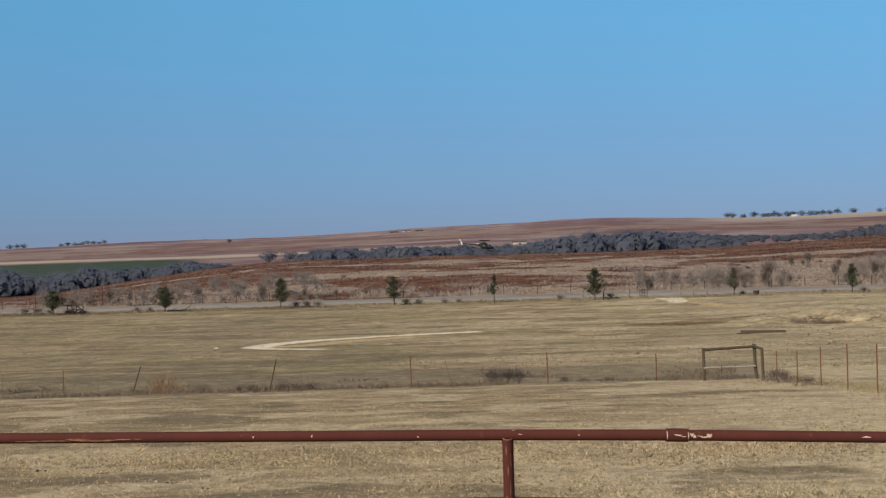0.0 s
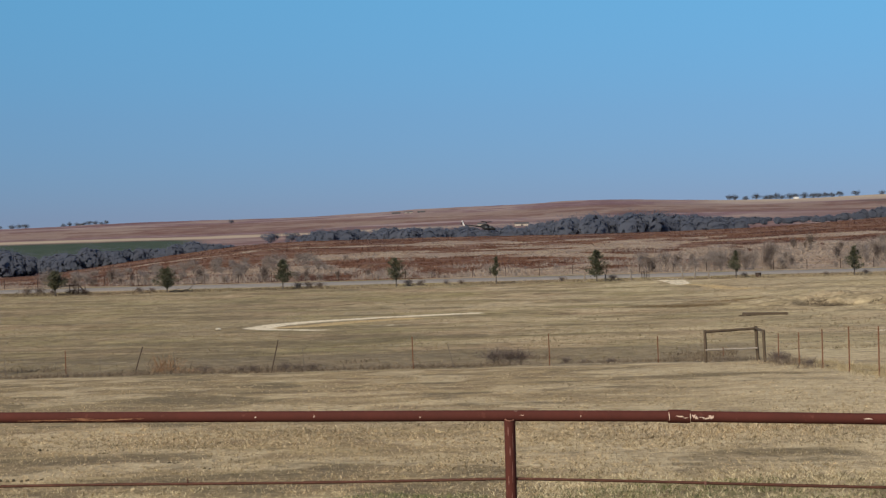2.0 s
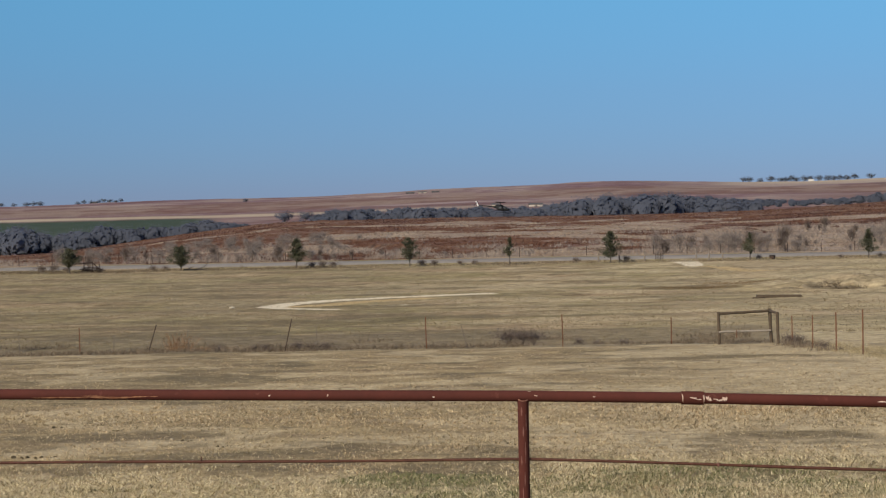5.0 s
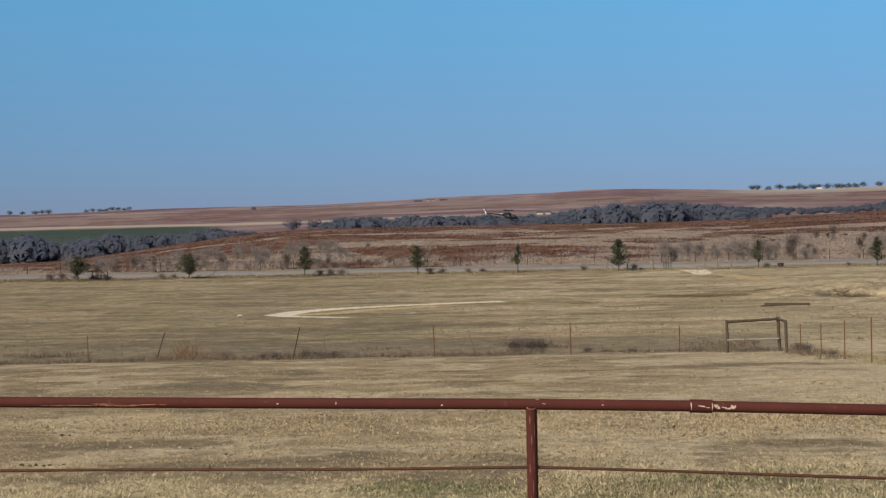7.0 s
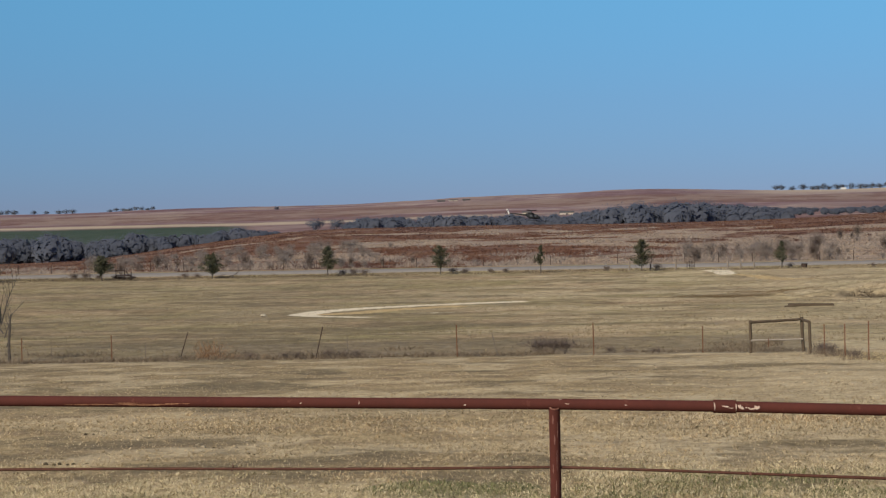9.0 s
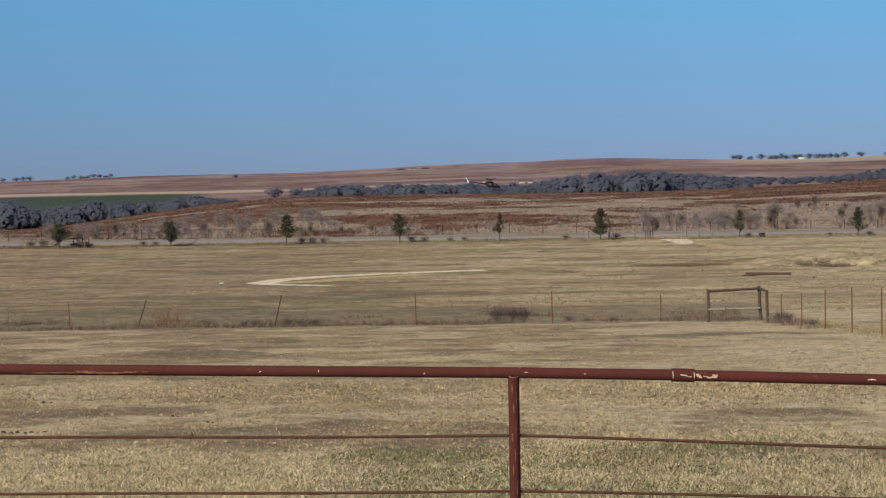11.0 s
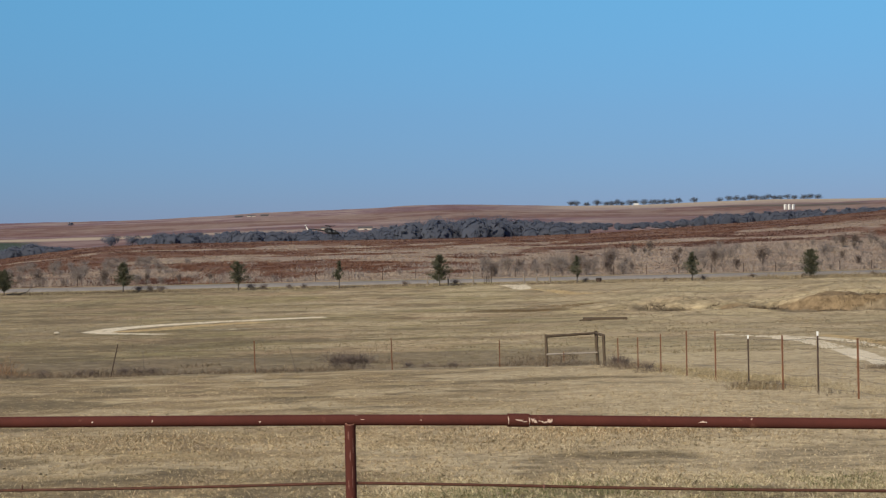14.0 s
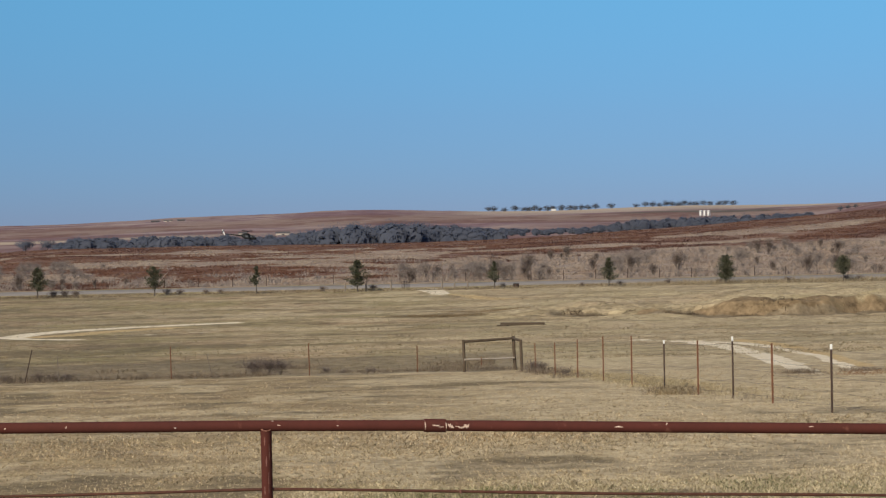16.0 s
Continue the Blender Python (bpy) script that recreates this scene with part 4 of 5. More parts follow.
def scatter(n, u0, u1, y0, y1, power, seed):
    r = np.random.default_rng(seed)
    t = r.uniform(0, 1, n)
    k = 1 - power
    y = (y0 ** k + t * (y1 ** k - y0 ** k)) ** (1 / k)
    return r.uniform(u0, u1, n) * y, y, r


x, y, r = scatter(290000, -0.31, 0.43, 14.2, 80, 1.7, 3)
keep = r.uniform(0, 1, len(x)) > 0.5 * worn_at(x, y)
x, y = x[keep], y[keep]
tall = (0.008 + 0.035 * r.uniform(0, 1, len(x)) ** 2) * (1 + 0.004 * y)
lean = r.uniform(0.01, 0.08, len(x)) / tall
pale = r.uniform(0, 1, len(x)) < 0.9 * S((x / y - 0.10) / 0.22)
for name, some, mat, label in (("mown_grass", ~pale, GRASS, "short matted dry grass of the near pasture"), ("bleached_grass", pale, BLEACHED, "short bleached grass of the near pasture")):
    blades(name, x[some], y[some], tall[some], 0.0048 + 0.00026 * y[some], lean[some], mat, label, seed=4)


def bent_blades(name, x, y, tall, wide_, mat, label, seed, curl=1.0, category="grass"):
    """Blades of two joints that rise and then hang over."""
    r = np.random.default_rng(seed)
    n = len(x)
    root = np.stack([x, y, land(x, y) - 0.008], -1)
    a, b = r.uniform(0, 2 * np.pi, n), r.uniform(-0.7, 0.7, n)
    go = np.stack([np.cos(a), np.sin(a), 0 * a], -1)
    side = np.stack([np.cos(b), np.sin(b), 0 * b], -1) * (wide_ / 2)[:, None]
    up = np.array([0, 0, 1.0])
    out = (curl * r.uniform(0.2, 1.0, n) * tall)[:, None]
    mid = root + go * out * 0.6 + up * (tall * r.uniform(0.7, 1.0, n))[:, None]
    tip = root + go * out * 1.9 + up * (tall * r.uniform(0.25, 1.05, n))[:, None]
    v = np.stack([root - side, root + side, mid + side * 0.8, mid - side * 0.8, tip], 1).reshape(-1, 3)
    k = 5 * np.arange(n)[:, None]
    f = np.concatenate([k + [0, 1, 2], k + [0, 2, 3], k + [3, 2, 4]])
    return tagged(new(name, mesh_from(name, v, f, [mat])), label, category, kind="stuff")


# tufts: blades fanning out of one root, longer in two bands along the rail
x, y, r = scatter(46000, -0.31, 0.43, 14.4, 66, 1.7, 23)
longer = long_at(x, y)
keep = r.uniform(0, 1, len(x)) < (0.22 + 0.3 * dry_at(x, y) + 0.6 * longer) * (1 - 0.7 * worn_at(x, y))
x, y, longer = x[keep], y[keep], longer[keep]
size = (r.uniform(0.5, 1.4, len(x)) * (0.55 + 0.32 * longer)).repeat(8)
x, y = x.repeat(8), y.repeat(8)
x, y = x + r.normal(0, 0.024, len(x)) * size, y + r.normal(0, 0.024, len(x)) * size
tall = size * r.uniform(0.015, 0.07, len(x))
olive = y + r.normal(0, 1.2, len(x)) < 21
bent_blades("grass_tufts", x[~olive], y[~olive], tall[~olive], 0.0024 + 0.00019 * y[~olive], TUFT, "pale tufts of dry grass standing in the pasture", 24, 2.2)
bent_blades("olive_tufts", x[olive], y[olive], tall[olive], 0.0028 + 0.00019 * y[olive], OLIVETUFT, "longer olive and straw tufts below the rail", 25, 2.4)

x, y, r = scatter(44000, -0.31, 0.43, 14.2, 20, 1.5, 5)
keep = np.maximum(fractal(x * 0.45, y * 0.3, 41), 0.62 * patches(x, y, GREEN_SPOTS, 183)) > 0.57 + 0.03 * r.normal(0, 1, len(x))
x, y = x[keep], y[keep]
bent_blades("green_grass", x, y, 0.015 + 0.045 * r.uniform(0, 1, len(x)), 0.006 + 0 * x, LUSH, "greener tufts among the dry grass", 6, 1.2)
# lumpy tussocks in the right of the field and on the bank
x, y, r = scatter(42000, 0.10, 0.43, 104, 203, 1.5, 91)
lump = fractal(x * 0.30, y * 0.22, 92) + 0.10 * S((y - 134) / 8) * (1 - S((y - 175) / 25)) * S((x / y - 0.16) / 0.08)
keep = lump + 0.02 * r.normal(0, 1, len(x)) > 0.62 - 0.09 * S((x / y - 0.12) / 0.12)
x, y, lump = x[keep], y[keep], lump[keep]
bent_blades("field_tussocks", x, y, (0.02 + 0.045 * r.uniform(0, 1, len(x))) * S((lump - 0.48) / 0.14), 0.07 + 0 * x, PALETUFT, "pale lumpy tussocks in the field and on the bank", 93, 2.2)

# taller straw in two stretches near the rail and by the side fence
def mound(n, u, y, su, sy, tall, mat, name, label, seed, wide_=0.012, cat="grass", loose=0.6):
    r = np.random.default_rng(seed)
    yy = y + r.normal(0, sy, n)
    xx = u * y + r.normal(0, su, n)
    h = tall * (0.25 + 0.75 * r.uniform(0, 1, n) ** 1.5)
    return bent_blades(name, xx, yy, h, wide_ * (0.5 + r.uniform(0, 0.7, n)), mat, label, seed + 1, loose, cat)


for k, (u, y, su, sy, tall, n) in enumerate([(-0.15, 30.5, 1.1, 1.0, 0.14, 900), (-0.105, 30, 1.3, 1.2, 0.15, 1700), (-0.06, 30, 1.0, 1.0, 0.13, 900), (0.0, 30, 1.6, 1.2, 0.11, 800), (0.16, 29.5, 0.9, 1.0, 0.20, 2000), (0.185, 29, 0.8, 1.0, 0.17, 1200),
                                             (0.135, 30, 1.0, 1.0, 0.13, 800), (0.30, 29, 1.6, 1.2, 0.11, 800)]):
    mound(int(n * 0.65), u, y, su * 1.3, sy * 1.3, tall * 0.42, ORANGESTRAW, "straw_grass", "longer orange straw-coloured grass in the near pasture", 100 + 3 * k, 0.010, loose=1.6)
for k, (y, sy, tall, n) in enumerate([(46, 5, 0.10, 2500), (53, 4, 0.20, 4500), (60, 4, 0.20, 3500), (67, 4, 0.18, 2500)]):
    mound(n, (side_x(y) + 0.9) / y, y, 0.6, sy, tall * 0.8, PALESTRAW, "tall_straw", "tall straw-coloured grass along the side fence", 150 + 3 * k, 0.008, loose=1.4)
for k, (u, y, su, sy, tall, n, mat, nm) in enumerate([
        (-0.157, 78.5, 0.22, 0.4, 1.15, 260, RUSTGRASS, "rust_grass_clump"), (-0.147, 78.5, 0.7, 0.7, 0.42, 900, RUSTGRASS, "rust_grass_clump"), (-0.172, 78, 0.5, 0.4, 0.4, 300, WEED, "weed_clump"), (-0.095, 77.5, 1.0, 0.5, 0.55, 500, WEED, "weed_clump"),
        (0.268, 46, 0.30, 0.3, 0.22, 420, BRIAR, "weed_clump"), (0.2575, 46.5, 0.28, 0.3, 0.22, 420, BRIAR, "weed_clump"), (0.3365, 59.5, 0.40, 0.3, 0.22, 585, BRIAR, "weed_clump"), (0.3745, 59.5, 0.45, 0.3, 0.21, 450, BRIAR, "weed_clump"),
        (0.270, 44.5, 0.35, 0.5, 0.17, 60, BRIAR, "weed_clump"), (0.262, 45.5, 0.3, 0.4, 0.26, 900, STRAW, "straw_clump"), (0.1815, 70, 0.3, 0.5, 0.32, 275, BRIAR, "weed_clump"),
        (0.1905, 67, 0.4, 0.5, 0.35, 385, BRIAR, "weed_clump"), (0.204, 62, 0.4, 0.5, 0.24, 275, BRIAR, "weed_clump"), (0.160, 75.5, 0.8, 0.5, 0.2, 350, BRIAR, "weed_clump"),
        (0.305, 40, 0.3, 0.4, 0.21, 60, BRIAR, "weed_clump"), (0.338, 57, 0.8, 0.6, 0.14, 148, BRIAR, "weed_clump"), (0.376, 56.5, 0.6, 0.6, 0.22, 250, RUSTGRASS, "rust_grass_clump"), (0.394, 57, 0.8, 0.6, 0.16, 123, BRIAR, "weed_clump")]):
    mound(n, u, y, su, sy, tall, mat, nm, "clump of dead weeds and rusty grass by the fence", 200 + 3 * k, 0.00014 * y + 0.003, "weeds", 1.5)

for k, (u, y, su, sy) in enumerate([(0.122, 150, 1.8, 0.9), (0.138, 149, 1.6, 0.8), (0.158, 154, 2.2, 0.8)]):
    mound(1500, u, y, su, sy, 0.10, HUMMOCK, "hummock_weeds", "low rusty weeds on the hummocks of the field", 600 + 3 * k, 0.03, "weeds", 2.2)
x, y, r = scatter(34000, -0.31, 0.16, 75, 88, 1.2, 8)
keep = fractal(x * 0.25, y * 0.4, 61) - 0.012 * (y - 78) > 0.47
x, y = x[keep], y[keep]
blades("fence_weeds", x, y, 0.05 + 0.24 * r.uniform(0, 1, len(x)) ** 2, 0.035 + 0 * x, r.normal(0, 1.5, len(x)), FENCEWEED, "grey dead weeds along the far fence", "weeds", seed=9)
x, y, r = scatter(170000, -0.31, 0.43, 84, 204, 1.6, 10)
keep = r.uniform(0, 1, len(x)) < (0.2 + 0.8 * dry_at(x, y)) * (1 - 0.9 * worn_at(x, y))
x, y = x[keep], y[keep]
blades("field_grass", x, y, 0.025 + 0.10 * r.uniform(0, 1, len(x)) ** 2, 0.02 + 0.00025 * y, r.normal(0, 1.3, len(x)), FIELDGRASS, "grazed dry grass of the wide field", seed=11)
x, y, r = scatter(160000, -0.31, 0.43, 84, 204, 1.6, 41)
keep = r.uniform(0, 1, len(x)) < worn_at(x, y) * 0.7
x, y = x[keep], y[keep]
blades("field_weeds", x, y, 0.012 + 0.035 * r.uniform(0, 1, len(x)) ** 2, 0.015 + 0.00016 * y, r.normal(0, 1.2, len(x)), WEED, "low brown weeds in streaks across the field", "weeds", seed=42)
x, y, r = scatter(24000, -0.31, 0.43, 203.5, 209.8, 1.1, 12)
keep = fractal(x * 0.16, y * 0.3, 63) - 0.05 * S((x / y + 0.1) / 0.1) > 0.43
x, y = x[keep], y[keep]
blades("verge_weeds", x, y, (0.07 + 0.38 * r.uniform(0, 1, len(x)) ** 2) * (1 - 0.35 * S((x / y + 0.12) / 0.08)), 0.05 + 0 * x, r.normal(0, 0.8, len(x)), WEED, "brown weeds on the road verge", "weeds", seed=13)
x, y, r = scatter(22000, -0.31, 0.43, 203, 209.5, 1.1, 52)
blades("verge_grass", x, y, (0.06 + 0.22 * r.uniform(0, 1, len(x)) ** 2) * (0.8 + 0.3 * S((x / y - 0.1) / 0.1) + 1.6 * S((x / y - 0.21) / 0.07)), 0.05 + 0 * x, r.normal(0, 1.2, len(x)), VERGE, "dry straw on the road verge", seed=53)
x, y, r = scatter(12000, 0.10, 0.40, 136.0, 138.6, 1.1, 54)
u = x / y
y = y - 136.9 + bank_edge(u)
x = u * y
keep = (fractal(x * 0.5, y * 0.5, 65) > 0.48 + 0.10 * S((x / y - 0.27) / 0.03)) & (r.uniform(0, 1, len(x)) < S((u - 0.18) / 0.04))
x, y = x[keep], y[keep]
blades("bank_weeds", x, y, (0.06 + 0.30 * r.uniform(0, 1, len(x)) ** 2) * (1.25 - 0.5 * S((x / y - 0.27) / 0.03)), 0.035 + 0 * x, r.normal(0, 1.1, len(x)), WEED, "dark dead weeds at the foot of the washed bank", "weeds", seed=55)
x, y, r = scatter(330000, -0.32, 0.44, 217, 640, 1.6, 14)
clump = fractal(x * 0.30, y * 0.22, 64)
stand = (0.05 + 0.15 * r.uniform(0, 1, len(x)) ** 2) * (0.25 + 1.7 * S((clump - 0.3) / 0.4)) * S((y - 212) / 30 + 0.2)
straw = pale_prairie(x, y) + r.normal(0, 0.03, len(x)) > 0.45
dark = ~straw & (0.65 * fractal(x * 0.06, y * 0.05, 75, 5) + 0.35 * fractal(x * 0.012, y * 0.02, 76) + r.normal(0, 0.012, len(x)) > 0.545)
for name, some, mat, label in (("prairie_grass", ~straw & ~dark, BLUESTEM, "tall rust-red prairie grass on the hillside"), ("dark_prairie_grass", dark, DARKSTEM, "darker brown patches of prairie grass"), ("pale_prairie_grass", straw, PALESTEM, "straw-coloured prairie grass in patches")):
    blades(name, x[some], y[some], stand[some], 0.11 + 0.0006 * y[some], r.normal(0, 1.2, some.sum()), mat, label, "prairie", seed=15)
# grey brush in thickets beyond the road
x, y, r = scatter(60000, -0.32, 0.44, 219, 330, 1.6, 77)
u = x / y
brushy = fractal(x * 0.16, y * 0.07, 78) + 0.10 * S((u - 0.08) / 0.1) - 0.09 * S((y - 235 - 60 * S((u - 0.1) / 0.1)) / 40)
keep = brushy > 0.50
x, y, brushy = x[keep], y[keep], brushy[keep]
blades("roadside_brush", x, y, (0.15 + 0.75 * r.uniform(0, 1, len(x)) ** 1.6) * S((brushy - 0.47) / 0.14), 0.08 + 0.08 * r.uniform(0, 1, len(x)), r.normal(0, 1.2, len(x)), BRUSH, "grey leafless brush in thickets beyond the road", "brush", seed=79)


# ---- shrubs and trees ----
def twig_cloud(r, n, rx, ry, rz, cz, wide_, long_, hollow=0.35):
    """Small slivers inside an uneven ellipsoid, pointing outward and up."""
    d = r.normal(0, 1, (n, 3))
    d /= np.linalg.norm(d, axis=1)[:, None]
    lump = 0.80 + 0.28 * np.sin(d[:, 0] * 4.1 + r.uniform(0, 6)) * np.sin(d[:, 2] * 3.7 + r.uniform(0, 6)) + 0.25 * np.sin(d[:, 0] * 9 + d[:, 1] * 7 + r.uniform(0, 6))
    s = (hollow + (1 - hollow) * r.uniform(0, 1, n) ** 0.6) * lump
    s = np.minimum(s, 1.0)
    c = d * s[:, None] * np.array([rx, ry, rz]) + np.array([0, 0, cz])
    go = d + np.array([0, 0, 0.7]) + r.normal(0, 0.5, (n, 3))
    go /= np.linalg.norm(go, axis=1)[:, None]
    side = np.cross(go, r.normal(0, 1, (n, 3)))
    side /= np.linalg.norm(side, axis=1)[:, None] + 1e-9
    ln = long_ * r.uniform(0.5, 1.3, n)[:, None]
    wd = wide_ * r.uniform(0.6, 1.3, n)[:, None]
    v = np.stack([c - side * wd - go * ln * 0.4, c + side * wd - go * ln * 0.4, c + go * ln * 0.6], 1)
    return v.reshape(-1, 3)


def tris(v):
    return np.arange(len(v)).reshape(-1, 3)


def stems(r, n, rad, high, spread, base=0.0):
    bm = bmesh.new()
    for _ in range(n):
        a, s = r.uniform(0, 6.28), spread * r.uniform(0.3, 1)
        h = high * r.uniform(0.7, 1)
        p0 = Vector((0, 0, base))
        p2 = Vector((math.cos(a) * s, math.sin(a) * s, base + h))
        p1 = p0.lerp(p2, 0.5) + Vector((r.normal(0, 0.1) * s, r.normal(0, 0.1) * s, 0.08 * h))
        tube(bm, [p0, p1, p2], [rad, rad * 0.65, rad * 0.25], 5, False)
    return bm


def shrub(r, name, high, wide_, mat, label, cat="shrub"):
    """A many-stemmed bare bush, as a thing with stems and twigs, at the origin."""
    ob = thing(name, Matrix(), label, cat, "bare shrubs by the road")
    part("stem", stems(r, 9, 0.030 * high / 2, high * 0.8, wide_ * 0.42), GREYWOOD, ob)
    v = twig_cloud(r, int(900), wide_ / 2, wide_ / 2, high * 0.52, high * 0.50, max(0.011 * high / 2, 0.010), 0.40 * high / 2, 0.05)
    v[:, 2] = np.maximum(v[:, 2], 0.02)
    t = tagged(new("crown", mesh_from("crown", v, tris(v), [mat])), kind="stuff")
    t.parent = ob
    return ob


r = np.random.default_rng(21)
kinds = [shrub(r, "bare_shrub", 2.4, 2.6, TWIGS, "grey leafless shrub in the roadside prairie"), shrub(r, "bare_shrub", 2.0, 3.2, TWIGS, "wide grey leafless shrub in the roadside prairie"),
         shrub(r, "bare_shrub", 2.8, 2.0, BUSH, "tall brown leafless shrub in the roadside prairie"), shrub(r, "low_bush", 1.0, 1.8, BUSH, "low dark leafless bush in the grass")]
spots = []
for k in range(330):
    u = r.uniform(-0.30, 0.42)
    y = 220 + (22 + 60 * S((u - 0.1) / 0.1)) * r.uniform(0, 1) ** 1.5
    dense = 0.16 + 0.84 * (S((u - 0.10) / 0.08)) + 0.6 * np.exp(-((u + 0.14) / 0.08) ** 2)
    if r.uniform(0, 1) < dense:
        spots.append((u, y, int(r.integers(0, 3)), (0.32 + 0.55 * r.uniform(0, 1) ** 1.7) * (1 + 0.35 * S((u - 0.12) / 0.05))))
for k in range(70):
    u = r.uniform(-0.225, -0.05)
    spots.append((u, r.uniform(255, 330), int(r.integers(0, 2)), r.uniform(0.55, 1.0)))
spots += [(0.109, 236, 0, 1.15), (0.115, 235, 1, 1.25), (0.121, 237, 0, 1.1), (0.128, 236, 2, 0.8), (0.145, 226, 1, 1.2), (0.152, 228, 0, 1.2), (-0.2055, 212, 2, 0.75)]
for u, y, q, s in spots:
    copy_thing(kinds[q], Matrix.Translation(at(u, y, -0.05)) @ pose(0, 0, 0, 0, 0, r.uniform(0, 360)) @ Matrix.Diagonal((s, s, s * r.uniform(0.8, 1.1), 1)))
LOW = [(0.0335, 76.5, 0.85), (0.0255, 77, 0.95), (0.040, 76.3, 0.8), (-0.075, 77, 0.5), (-0.083, 77.5, 0.55), (-0.108, 77, 0.45), (-0.115, 77.5, 0.5), (-0.091, 76.5, 0.5),
       (0.075, 78, 0.45), (0.09, 78, 0.5), (-0.135, 78, 0.55), (0.065, 77, 0.4), (0.1815, 71, 0.6), (0.186, 69, 0.5), (0.2, 64, 0.35)]
LOW += [(u, 206.5, s) for u, s in ((-0.232, 1.1), (-0.225, 1.2), (-0.218, 0.8), (-0.082, 0.9), (-0.076, 1.0), (-0.070, 0.9), (-0.021, 0.9), (-0.014, 0.8), (0.0, 0.7), (0.008, 0.7), (0.064, 0.8), (0.092, 0.9),
                                      (0.165, 0.7), (0.21, 0.6), (0.232, 0.7), (0.26, 0.8), (0.29, 0.7), (0.33, 0.8), (0.365, 0.9), (0.373, 0.8), (-0.17, 0.8), (-0.163, 0.7))]
for u, y, s in LOW:
    copy_thing(kinds[3], Matrix.Translation(at(u, y, -0.04)) @ pose(0, 0, 0, 0, 0, r.uniform(0, 360)) @ Matrix.Diagonal((s, s, s, 1)))
for q in kinds:
    for o in (*q.children, q):
        bpy.data.objects.remove(o)


def cedar(u, y, high, wide_, fill, label, seed, pointed=0.6, base=0.25):
    """A young cedar: a trunk and whorls of drooping sprays."""
    r = np.random.default_rng(seed)
    ob = thing("young_cedar", Matrix.Translation(at(u, y, -0.03)), label, "tree", "row of young trees along the road")
    bm = bmesh.new()
    tube(bm, [(0, 0, -0.1), (0.02, 0, high * 0.4), (0, 0.01, high * 0.93)], [0.075, 0.05, 0.012], 7)
    part("trunk", bm, BARK, ob)
    vs, n = [], int(62 * fill)
    bm = bmesh.new()
    for k in range(n):
        t = base + (0.97 - base) * (k + r.uniform(0, 1)) / n
        prof = (1 - t) ** pointed * min(1.0, (t - base) / 0.10 + 0.35)
        ln = wide_ * 0.62 * prof * r.uniform(0.35, 1.25) + 0.06
        a = r.uniform(0, 6.28)
        d = np.array([math.cos(a), math.sin(a), r.uniform(0.15, 0.65)])
        p0 = np.array([0, 0, t * high])
        tube(bm, [p0, p0 + d * ln * 0.9], [0.012, 0.003], 3, False)
        m = int(26 + 40 * ln)
        s = r.uniform(0.15, 1.05, m)
        c = p0 + d * (s * ln)[:, None] + r.normal(0, 0.085, (m, 3)) * (0.5 + ln)
        go = d + r.normal(0, 0.6, (m, 3))
        go /= np.linalg.norm(go, axis=1)[:, None]
        side = np.cross(go, r.normal(0, 1, (m, 3)))
        side /= np.linalg.norm(side, axis=1)[:, None]
        sz = r.uniform(0.6, 1.3, m)[:, None]
        vs.append(np.stack([c - side * 0.032 * sz - go * 0.06 * sz, c + side * 0.032 * sz - go * 0.06 * sz, c + go * 0.14 * sz], 1).reshape(-1, 3))
    part("branches", bm, BARK, ob)
    v = np.concatenate(vs)
    o = tagged(new("crown", mesh_from("crown", v, tris(v), [CEDAR])), kind="stuff")
    o.parent = ob


TREES = [(-0.2165, 205, 2.45, 1.75, 1.5, "short dense dark green cedar beside the road", 0.5, 0.27),
         (-0.1545, 205, 2.55, 1.9, 1.5, "squat dense dark green cedar beside the road", 0.5, 0.2),
         (-0.0905, 205, 3.1, 1.85, 1.1, "upright green cedar with a bare lower trunk", 0.55, 0.25),
         (-0.0278, 205, 3.0, 1.8, 0.9, "loose green-brown cedar with a bare lower trunk", 0.55, 0.25),
         (0.0275, 205, 2.9, 1.0, 0.55, "thin brownish half-bare young tree", 0.7, 0.3),
         (0.0832, 205, 3.3, 2.0, 1.3, "full green cedar with a pointed top", 0.65, 0.18),
         (0.1602, 205, 2.9, 1.7, 0.55, "open young conifer with spreading separate branches", 0.8, 0.24),
         (0.2256, 205, 3.0, 1.35, 0.9, "slender upright green cedar", 0.55, 0.22),
         (0.2936, 205, 3.0, 1.6, 1.5, "dense upright dark green cedar", 0.4, 0.14),
         (0.3633, 205, 2.8, 1.6, 1.1, "green cedar with a bare lower trunk", 0.6, 0.3),
         (-0.2795, 205, 2.6, 1.7, 1.2, "dense dark green cedar beside the road", 0.5, 0.2)]
for k, (u, y, high, wide_, fill, label, pointed, base) in enumerate(TREES):
    cedar(u, y, high * 1.1, wide_ * 1.3, fill * 0.9, label, 300 + k, pointed, base)


